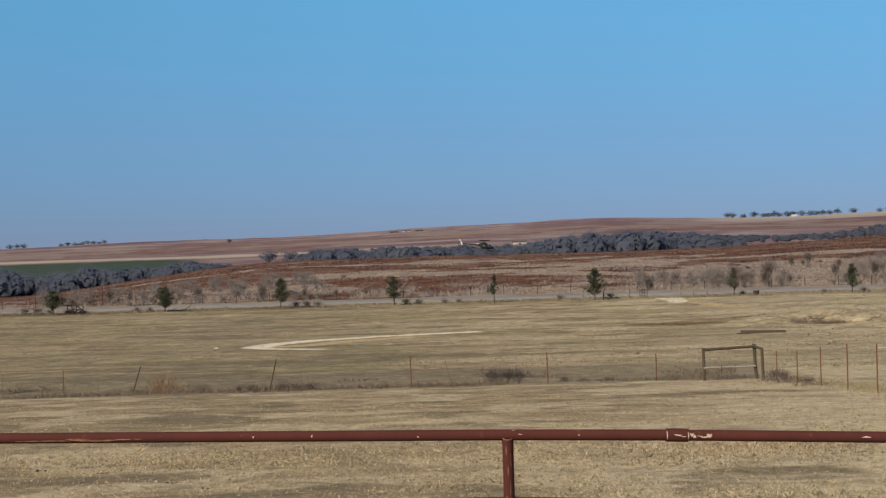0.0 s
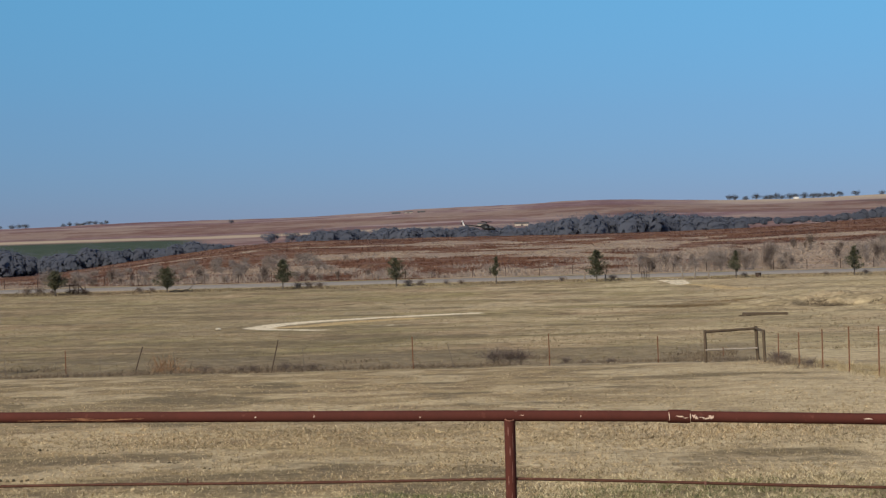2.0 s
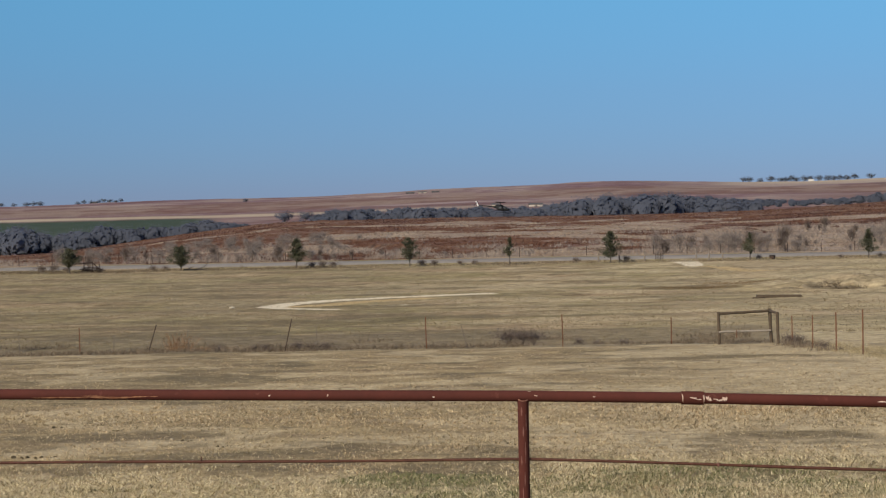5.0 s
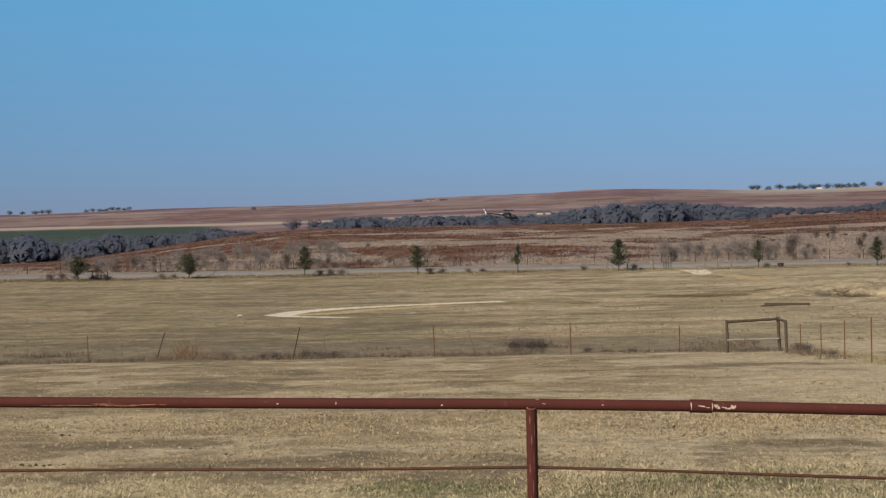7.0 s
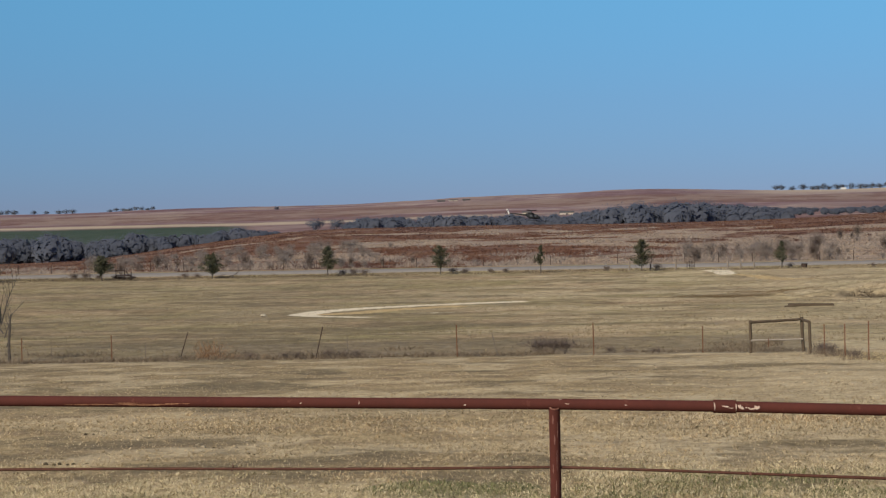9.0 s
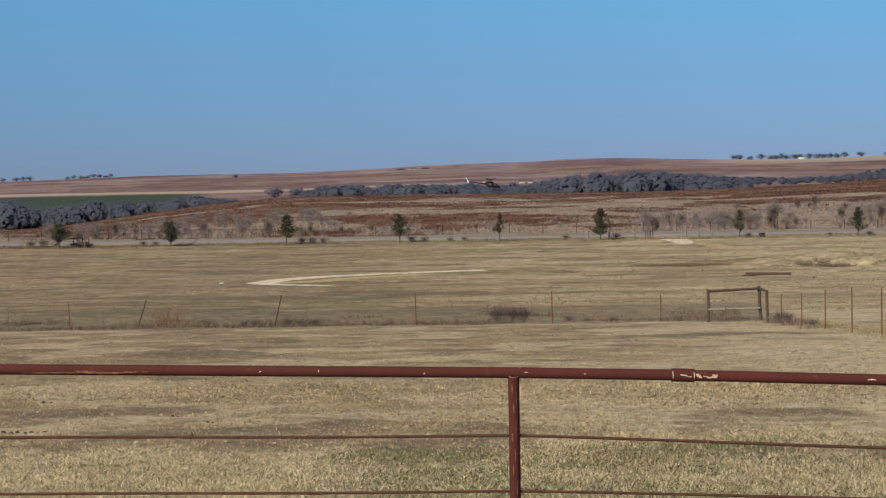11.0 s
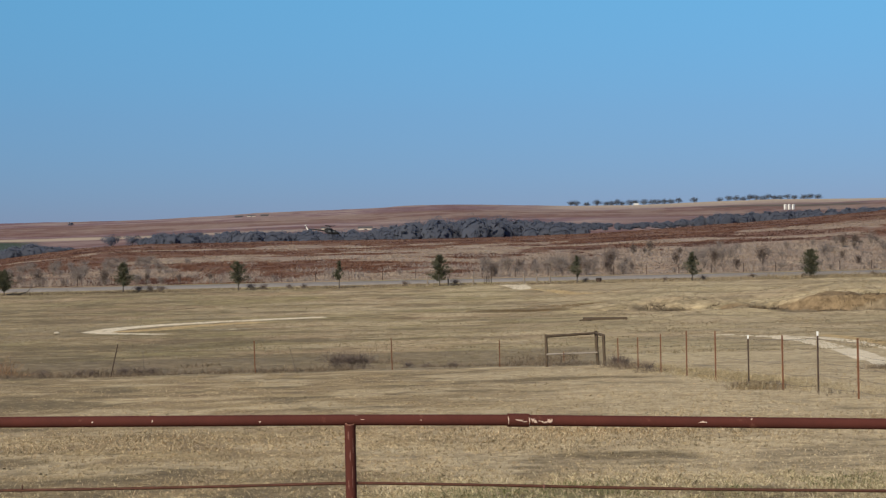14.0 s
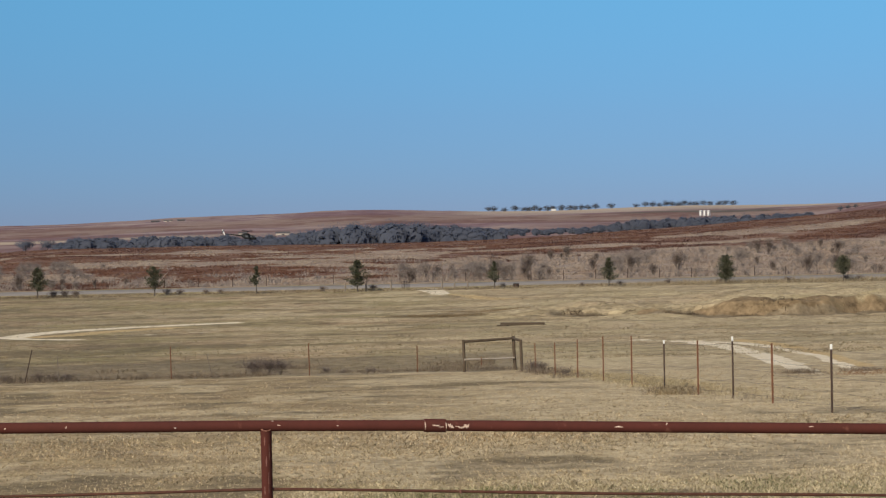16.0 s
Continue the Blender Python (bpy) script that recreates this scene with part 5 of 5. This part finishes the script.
def sapling(u, y, high):
    """A crooked leafless sapling with forking limbs."""
    r = random.Random(77)
    ob = thing("bare_sapling", Matrix.Translation(at(u, y, -0.03)), "crooked dark leafless sapling standing in the weeds by the fence", "tree")

    def grow(bm, p, d, ln, rad, depth):
        pts, q = [p], p
        for _ in range(4):
            d = (d + Vector((r.uniform(-0.2, 0.2), r.uniform(-0.2, 0.2), r.uniform(-0.02, 0.16)))).normalized()
            q = q + d * ln / 4
            pts.append(q)
        tube(bm, pts, [rad, rad * 0.85, rad * 0.72, rad * 0.6, rad * 0.45], 5, False)
        if depth:
            for k in range(5):
                w = pts[1 + k % 4] if k < 4 else pts[4]
                out = (d * 0.9 + Vector((r.uniform(-0.9, 0.9), r.uniform(-0.9, 0.9), r.uniform(0.0, 0.7)))).normalized()
                grow(bm, w, out, ln * r.uniform(0.4, 0.65), rad * 0.45, depth - 1)

    bm = bmesh.new()
    grow(bm, Vector((0, 0, -0.1)), Vector((-0.16, 0, 1)), high * 0.62, 0.085, 0)
    part("trunk", bm, BARK, ob)
    tip = Vector((-0.10 * high, 0, high * 0.48))
    for k, (dx, dz, ln, down) in enumerate([(-0.5, 1.0, 0.5, 0.0), (0.30, 1.0, 0.46, 0.05), (-0.05, 1.0, 0.55, -0.1), (0.45, 0.9, 0.30, 0.5), (-0.8, 0.6, 0.36, 0.35), (0.3, 0.8, 0.22, 0.8)]):
        bm = bmesh.new()
        grow(bm, tip.lerp(Vector((0, 0, 0.1)), max(down, 0) * 0.8), Vector((dx, r.uniform(-0.4, 0.4), dz)).normalized(), high * ln, 0.035, 2)
        part("branch", bm, BARK, ob)


sapling(-0.2688, 84, 3.9)


def far_tree(r, high, wide_):
    """A haze of fine twigs on some limbs, for trees half a mile off."""
    bm = stems(r, 3, 0.14, high * 0.5, wide_ * 0.25)
    bmesh.ops.triangulate(bm, faces=bm.faces)
    limbs = np.array([[tuple(q.co) for q in g.verts] for g in bm.faces]).reshape(-1, 3)
    bm.free()
    # twigs matted into the crown's uneven shell, and loose ones sticking out of it
    n = 260
    d = r.normal(0, 1, (n, 3))
    d /= np.linalg.norm(d, axis=1)[:, None]
    k = r.uniform(0, 6, 4)
    lump = 0.82 + 0.12 * np.sin(d[:, 0] * 4.1 + k[0]) * np.sin(d[:, 2] * 3.7 + k[1]) + 0.10 * np.sin(d[:, 0] * 9 + d[:, 1] * 7 + k[2]) + 0.05 * np.sin(d[:, 2] * 15 + d[:, 1] * 11 + k[3])
    c = d * (lump * r.uniform(0.92, 1.0, n))[:, None] * np.array([wide_ * 0.40, wide_ * 0.40, high * 0.42]) + np.array([0, 0, high * 0.48])
    go = np.cross(d, r.normal(0, 1, (n, 3))) + d * r.uniform(-0.1, 0.5, n)[:, None]
    go /= np.linalg.norm(go, axis=1)[:, None]
    side = np.cross(go, d)
    side /= np.linalg.norm(side, axis=1)[:, None]
    ln, wd = r.uniform(1.5, 2.4, n)[:, None], r.uniform(0.8, 1.3, n)[:, None]
    shell = np.stack([c - side * wd - go * ln * 0.4, c + side * wd - go * ln * 0.4, c + go * ln * 0.6], 1).reshape(-1, 3)
    return np.concatenate([limbs, shell, twig_cloud(r, 600, wide_ * 0.58, wide_ * 0.58, high * 0.56, high * 0.49, 0.10, 0.45, 0.60)])


r = np.random.default_rng(31)
stock = [far_tree(r, r.uniform(8.5, 12), r.uniform(9, 13)) for _ in range(9)]


def crowned(name, v, normals, mat):
    """Twig slivers shaded as the round crown that they fill."""
    normals = normals / np.linalg.norm(normals, axis=1)[:, None]
    t = v.reshape(-1, 3, 3)
    face = np.cross(t[:, 1] - t[:, 0], t[:, 2] - t[:, 0])
    f = tris(v)
    f = np.where((np.sum(face * normals.reshape(-1, 3, 3).mean(1), axis=1) < 0)[:, None], f[:, ::-1], f)
    me = mesh_from(name, v, f, [mat])
    me.normals_split_custom_set_from_vertices(normals.astype(np.float32))
    return me


def wood(name, label, places, tops):
    """Trees at places (u, distance, share), reaching up to the outline tops(u), the rise per thousand."""
    vs, ns = [], []
    for k, (u, y, share) in enumerate(places):
        v = stock[k % len(stock)]
        p = at(u, y, -0.6)
        need = EYE + tops(u) * y / 1000 - p.z
        high = v[:, 2].max() * 0.95
        s = max(need, 2.5) * share / high
        w = min(max(s, 0.75), 1.6)
        a = r.uniform(0, 6.28)
        c, d = math.cos(a), math.sin(a)
        vs.append(np.stack([(v[:, 0] * c - v[:, 1] * d) * w + p.x, (v[:, 0] * d + v[:, 1] * c) * w + p.y, v[:, 2] * s + p.z], -1))
        ns.append(vs[-1] - np.array([p.x, p.y, p.z + 0.3 * high * s]) + np.array([0, -7.0, 5.0]))
    tagged(new(name, crowned(name, np.concatenate(vs), np.concatenate(ns), HAZED_WOODS)), label, "woods", kind="stuff")


def band(n, u0, u1, y0, y1, s0, s1):
    return [(r.uniform(u0, u1), r.uniform(y0, y1), r.uniform(s0, s1)) for _ in range(n)]


def creek_tops(u):
    return float(np.interp(u, [-0.080, -0.073, -0.0635, -0.045, -0.0136, 0.012, 0.0205, 0.030, 0.036, 0.0425, 0.049, 0.0645, 0.096, 0.136, 0.155, 0.189, 0.22, 0.239, 0.26, 0.30, 0.345],
                           [5.5, 7.4, 10.6, 8.4, 9.3, 8.6, 6.8, 7.4, 8.8, 7.8, 9.1, 12.4, 14.6, 13.0, 9.6, 8.6, 10.2, 13.0, 14.0, 15.0, 15.5]))


def valley_tops(u):
    return float(np.interp(u, [-0.25, -0.2424, -0.234, -0.205, -0.1987, -0.19, -0.155, -0.145, -0.137, -0.129, -0.115],
                           [1.5, 4.2, -0.6, 0.0, 3.6, 0.4, 1.2, 4.6, 3.6, 2.2, 1.0]))


wood("creek_woods", "leafless creek woods behind the prairie hill, coloured blue-grey for haze",
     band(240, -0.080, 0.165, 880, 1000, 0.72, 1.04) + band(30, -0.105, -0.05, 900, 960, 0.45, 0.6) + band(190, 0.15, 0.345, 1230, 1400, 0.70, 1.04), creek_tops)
wood("valley_woods", "leafless woods in the valley, coloured blue-grey for haze",
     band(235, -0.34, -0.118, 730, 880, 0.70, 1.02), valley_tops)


def single_tree(name, u, y, s, mat, label, group, seed, n=300):
    r = np.random.default_rng(seed)
    ob = thing(name, Matrix.Translation(at(u, y, -0.2)), label, "tree", group)
    bm = bmesh.new()
    tube(bm, [(0, 0, -0.5), (0.1, 0, 1.6 * s), (0, 0, 4.0 * s)], [0.35 * s, 0.26 * s, 0.12 * s], 6)
    part("trunk", bm, BARK, ob)
    v = twig_cloud(r, n + 600, 5.4 * s, 5.4 * s, 3.4 * s, 3.2 * s, 0.27 * s, 0.50 * s, 0.2)
    o = tagged(new("crown", crowned("crown", v, v - np.array([0, 0, 2.0 * s]) + np.array([0, -0.8 * s, 0.5 * s]), mat)), kind="stuff")
    o.parent = ob


single_tree("round_tree", -0.0965, 1150, 1.25, HAZED_WOODS, "round leafless tree standing alone above the woods", "lone trees", 401, 500)
single_tree("round_tree", -0.0850, 1150, 1.15, HAZED_WOODS, "round leafless tree standing alone above the woods", "lone trees", 402, 500)
single_tree("round_tree", -0.1180, 2500, 0.95, HAZED_WOODS, "small round tree alone on the far slope", "lone trees", 403)
OAKS = [(0.1575, 0.8), (0.1605, 0.9), (0.1665, 0.8), (0.1725, 0.95), (0.1775, 0.8), (0.1805, 0.9), (0.1835, 0.95), (0.1865, 0.8), (0.191, 1.0), (0.194, 0.9), (0.199, 0.95), (0.204, 1.0), (0.207, 0.8),
        (0.2105, 0.9), (0.2145, 0.9), (0.2185, 0.9), (0.2275, 0.9), (0.2420, 0.75), (0.2475, 0.85), (0.2515, 0.9), (0.2555, 0.8), (0.2595, 0.95), (0.263, 0.9), (0.2665, 0.95), (0.270, 0.9), (0.2735, 0.8), (0.277, 0.95),
        (0.281, 0.85), (0.285, 0.8), (0.2905, 0.95), (0.294, 0.85), (0.2985, 0.9)]
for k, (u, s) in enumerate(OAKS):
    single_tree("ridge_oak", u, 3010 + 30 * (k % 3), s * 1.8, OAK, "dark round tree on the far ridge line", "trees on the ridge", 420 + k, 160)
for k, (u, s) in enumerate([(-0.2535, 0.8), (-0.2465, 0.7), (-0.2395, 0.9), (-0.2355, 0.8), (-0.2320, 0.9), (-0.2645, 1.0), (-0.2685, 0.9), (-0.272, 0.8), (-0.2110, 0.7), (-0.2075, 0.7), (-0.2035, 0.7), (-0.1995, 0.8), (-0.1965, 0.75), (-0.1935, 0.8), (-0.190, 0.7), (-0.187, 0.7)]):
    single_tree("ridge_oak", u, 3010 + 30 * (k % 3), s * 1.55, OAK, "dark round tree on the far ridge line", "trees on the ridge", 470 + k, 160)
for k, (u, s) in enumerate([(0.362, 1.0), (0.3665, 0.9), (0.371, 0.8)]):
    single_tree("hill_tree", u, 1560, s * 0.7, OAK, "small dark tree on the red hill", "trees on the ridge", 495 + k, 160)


# ---- distant buildings ----
def barn(u, y, long_, deep_, high, name, label, wall=TANWALL, roof=ROOF, sink=0.3):
    p = at(u, y, -sink)
    ob = thing(name, Matrix.Translation(p), label, "building")
    bm = bmesh.new()
    box(bm, -long_ / 2, -deep_ / 2, 0, long_ / 2, deep_ / 2, high)
    part("wall", bm, wall, ob)
    bm = bmesh.new()
    e, rise = 0.4, deep_ * 0.22
    pts = [(-long_ / 2 - e, -deep_ / 2 - e, high), (long_ / 2 + e, -deep_ / 2 - e, high), (long_ / 2 + e, deep_ / 2 + e, high), (-long_ / 2 - e, deep_ / 2 + e, high),
           (-long_ / 2 - e, 0, high + rise), (long_ / 2 + e, 0, high + rise)]
    v = [bm.verts.new((a, b, c + 0.02)) for a, b, c in pts]
    for f in ((0, 1, 5, 4), (2, 3, 4, 5), (0, 4, 3), (1, 2, 5), (3, 2, 1, 0)):
        bm.faces.new([v[i] for i in f])
    part("roof", bm, roof, ob)
    bm = bmesh.new()
    box(bm, -long_ * 0.1, -deep_ / 2 - 0.08, 0.1, long_ * 0.1, -deep_ / 2 + 0.02, high * 0.75)
    part("door", bm, roof, ob)


barn(-0.0268, 2650, 12, 6, 1.5, "long_shed", "long low dark shed on the far slope", ROOF, ROOF)
barn(-0.0200, 2655, 12, 6, 1.6, "long_shed", "long low shed with a pale side on the far slope", TANWALL, ROOF)
barn(-0.0128, 2650, 11, 6, 1.5, "long_shed", "long low dark shed on the far slope", ROOF, ROOF)
barn(0.0205, 1500, 7, 6, 2.2, "farm_house", "pale farm house half hidden behind the woods", TANWALL, ROOF, 1.0)
barn(0.0425, 1450, 11, 6, 2.4, "farm_house", "pale farm house half hidden behind the woods", TANWALL, ROOF, 1.0)
barn(0.1945, 2990, 8, 6, 1.8, "white_shed", "white shed among the trees on the ridge", WHITE, WHITE)
barn(-0.2015, 2990, 8, 6, 2.0, "grey_shed", "grey shed among the trees on the ridge", ROOF, ROOF)


def tank(u, y, rad, high):
    ob = thing("storage_tank", Matrix.Translation(at(u, y, -0.3)), "tall white cylindrical storage tank", "tank", "white tanks")
    bm = bmesh.new()
    tube(bm, [(0, 0, 0), (0, 0, high)], rad, 20)
    part("shell", bm, WHITE, ob)
    bm = bmesh.new()
    tube(bm, [(0, 0, high), (0, 0, high + 0.12), (0, 0, high + rad * 0.35)], [rad * 1.03, rad * 1.03, 0.15], 20)
    part("lid", bm, WHITE, ob)
    bm = bmesh.new()
    box(bm, -0.25, -rad - 0.25, 0, 0.25, -rad - 0.15, high)
    part("ladder", bm, ROOF, ob)


for u in (0.2796, 0.2819, 0.2842):
    tank(u, 2080, 1.75, 6.0)

# ---- roadside: gate, posts, a squeeze chute, a hay bale ----
def bar(bm, a, b, rad):
    tube(bm, [a, b], rad, 6)


g = at(0.1105, 206.5)
gate = thing("field_gate", Matrix.Translation(g), "grey tubular metal field gate standing open at the drive", "gate")
for k in range(6):
    bm = bmesh.new()
    bar(bm, (-0.5, 0, 0.12 + 0.17 * k), (0.5, 1.4, 0.12 + 0.17 * k), 0.02)
    part("rail", bm, DARKPOST, gate)
for s in (-1, -0.33, 0.33, 1):
    bm = bmesh.new()
    bar(bm, (0.5 * s, 0.7 + 0.7 * s, 0.1), (0.5 * s, 0.7 + 0.7 * s, 1.0), 0.028)
    part("upright", bm, DARKPOST, gate)


def wood_post(u, y, tall, rad=0.09):
    ob = thing("wooden_post", Matrix.Translation(at(u, y)), "grey weathered wooden post beside the road", "post", "roadside posts")
    bm = bmesh.new()
    tube(bm, [(0, 0, -0.1), (0.01, 0, tall * 0.5), (0, 0.01, tall - 0.03), (0, 0.01, tall)], [rad, rad, rad * 0.95, rad * 0.7], 8)
    part("timber", bm, GREYWOOD, ob)


for u, tall in ((0.0765, 0.9), (0.0880, 0.8), (0.1020, 1.25), (0.1305, 1.25), (0.1375, 1.2), (0.145, 0.8)):
    wood_post(u, 207, tall)
for u in np.arange(-0.30, 0.42, 0.0185):
    ob = thing("road_fence_post", Matrix.Translation(at(float(u), 218.5)), "thin dark fence post beyond the road", "fence post", "posts beyond the road")
    bm = bmesh.new()
    box(bm, -0.035, -0.035, -0.1, 0.035, 0.035, 1.15)
    part("stake", bm, DARKPOST, ob)
for h in (0.4, 0.75, 1.08):
    wire([at(float(u), 218.5, h) for u in np.arange(-0.30, 0.42, 0.0185)], 0.006, "road_fence_wire", False)

c = at(-0.2035, 206)
chute = thing("stock_pen", Matrix.Translation(c), "dark rusty metal stock pen panel by the road", "pen")
for k, (a, b) in enumerate([((-1.0, 0, 0), (-1.0, 0, 1.15)), ((-0.1, 0.5, 0), (-0.1, 0.5, 1.2)), ((0.75, 0, 0), (0.75, 0, 0.95)), ((-1.4, 0, 1.05), (0.0, 0, 1.12)), ((-1.0, 0, 0.55), (0.75, 0, 0.5)), ((0.1, 0, 1.0), (1.0, 0, 0.1))]):
    bm = bmesh.new()
    bar(bm, a, b, 0.055)
    part("upright" if a[0] == b[0] else "rail", bm, DARKPOST, chute)
for k, (dx, s_) in enumerate([(-1.1, 0.42), (-0.6, 0.34), (0.5, 0.38), (0.95, 0.30), (-0.2, 0.30)]):
    v = twig_cloud(np.random.default_rng(880 + k), 420, s_ * 1.5, s_, s_ * 1.0, s_ * 0.85, 0.012, 0.22, 0.0)
    v[:, 2] = np.maximum(v[:, 2], 0.0)
    o = tagged(new("brush_pile", mesh_from("brush_pile", v, tris(v), [DARKTWIG])), "dark heap of cut brush beside the stock pen", "brush pile", "brush heaps by the pen")
    o.matrix_world = Matrix.Translation(at(-0.2035, 205.6) + Vector((dx, 0, 0)))
limb = thing("fallen_branch", Matrix.Translation(at(-0.1465, 205.8)), "dark fallen branch with a raised fork on the verge", "branch")
for name, pts, rad in (("bough", [(-1.4, 0, 0.10), (-0.6, 0, 0.16), (0.3, 0, 0.12), (1.2, 0, 0.14)], 0.09), ("fork", [(0.5, 0, 0.12), (1.0, 0, 0.45), (1.5, 0.1, 0.95)], 0.05),
                       ("fork", [(-0.9, 0, 0.12), (-0.6, 0.2, 0.35), (-0.2, 0.2, 0.42)], 0.04), ("fork", [(0.1, 0, 0.12), (0.5, -0.2, 0.3), (0.8, -0.2, 0.32)], 0.04)):
    bm = bmesh.new()
    tube(bm, pts, [rad * (1 - 0.2 * i) for i in range(len(pts))], 6)
    part(name, bm, BARK, limb)
b = at(0.1725, 206.5)
bale = thing("feed_tub", Matrix.Translation(b), "dark feed tub standing on the verge", "tub")
bm = bmesh.new()
tube(bm, [(0, 0, 0), (0, 0, 0.1), (0, 0, 0.35), (0, 0, 0.45)], [0.26, 0.31, 0.33, 0.34], 14)
part("tub", bm, DARKPOST, bale)
bm = bmesh.new()
tube(bm, [(0, 0, 0.43), (0, 0, 0.49)], 0.36, 14)
part("rim", bm, OLIVE, bale)

# ---- the helicopter over the prairie ----
hy = 760.0
hp = Vector((0.0222 * hy, hy, EYE + hy * 0.0065))
heli = thing("helicopter", Matrix.Translation(hp) @ pose(0, 0, 0, 0, 4, -14), "dark olive utility helicopter hovering low with a white tail tip", "helicopter")


def loft(sections, sides=14):
    """sections: x, half width, bottom, top."""
    bm = bmesh.new()
    rings = []
    for x, w, lo, hi in sections:
        ring = []
        for k in range(sides):
            a = 2 * math.pi * k / sides
            cy, cz = math.cos(a), math.sin(a)
            e = 0.7
            ring.append(bm.verts.new((x, w * math.copysign(abs(cy) ** e, cy), (lo + hi) / 2 + (hi - lo) / 2 * math.copysign(abs(cz) ** e, cz))))
        rings.append(ring)
    for a, b in zip(rings, rings[1:]):
        for k in range(sides):
            bm.faces.new((a[k], a[(k + 1) % sides], b[(k + 1) % sides], b[k]))
    bm.faces.new(rings[0])
    bm.faces.new(rings[-1][::-1])
    return bm


part("body", loft([(-1.6, 0.35, -0.1, 0.75), (-0.8, 0.95, -0.75, 0.9), (0.2, 1.25, -1.0, 0.95), (2.2, 1.28, -1.05, 0.9), (3.2, 1.15, -1.05, 0.75), (3.9, 0.85, -0.95, 0.15), (4.4, 0.45, -0.75, -0.25)]), OLIVE, heli, smooth=True)
part("engine_cowling", loft([(-1.8, 0.3, 0.6, 1.0), (-0.8, 0.55, 0.7, 1.45), (0.8, 0.6, 0.8, 1.55), (1.7, 0.35, 0.8, 1.25)]), OLIVE, heli, smooth=True)
part("tail_boom", loft([(-1.3, 0.45, -0.05, 0.75), (-4.5, 0.28, 0.3, 0.8), (-9.0, 0.14, 0.65, 0.92)]), OLIVE, heli, smooth=True)
bm = bmesh.new()
box(bm, -0.27, -0.07, -0.5, 0.27, 0.07, 1.9, pose(-9.2, 0, 0.8, 0, -30, 0), 0.03)
part("tail_fin", bm, WHITE, heli, "white painted tail fin")
bm = bmesh.new()
box(bm, -5.9, -1.3, 0.62, -5.3, 1.3, 0.68)
part("stabiliser", bm, OLIVE, heli)
bm = bmesh.new()
tube(bm, [(0.5, 0, 1.4), (0.5, 0, 2.35)], 0.09, 8)
box(bm, 0.2, -0.2, 2.2, 0.8, 0.2, 2.4)
part("rotor_mast", bm, OLIVE, heli)
for s in (0, 180):
    bm = bmesh.new()
    box(bm, 0.3, -0.27, -0.06, 7.2, 0.27, 0.06, pose(0.5, 0, 2.36, 0, -1.5, 86 + s) @ pose(0, 0, 0, 32 if s else -32), 0.01)
    part("rotor_blade", bm, OLIVE, heli)
bm = bmesh.new()
box(bm, -0.1, -0.04, -1.25, 0.1, 0.0, 1.25, pose(-10.0, -0.25, 1.5, 0, 35, 0), 0.01)
part("tail_rotor", bm, OLIVE, heli)
for s in (-1, 1):
    bm = bmesh.new()
    tube(bm, [(-1.4, 1.1 * s, -1.75), (2.6, 1.1 * s, -1.75), (3.1, 1.1 * s, -1.6)], 0.06, 6)
    part("skid", bm, OLIVE, heli)
    for x in (-0.3, 1.9):
        bm = bmesh.new()
        tube(bm, [(x, 0.6 * s, -0.9), (x, 1.0 * s, -1.3), (x, 1.1 * s, -1.75)], 0.05, 6)
        part("skid_strut", bm, OLIVE, heli)
    bm = bmesh.new()
    box(bm, 0.1, 1.24 * s - 0.03, -0.15, 1.2, 1.24 * s + 0.04, 0.6, None, 0.02)
    part("cabin_window", bm, GLASS, heli)
    bm = bmesh.new()
    box(bm, 2.1, 1.2 * s - 0.06, -0.1, 2.9, 1.2 * s + 0.06, 0.55, None, 0.02)
    part("cabin_window", bm, GLASS, heli)
bm = bmesh.new()
box(bm, -0.05, -0.8, -0.45, 0.05, 0.8, 0.45, pose(3.66, 0, 0.22, 0, -42, 0), 0.02)
part("windscreen", bm, GLASS, heli)
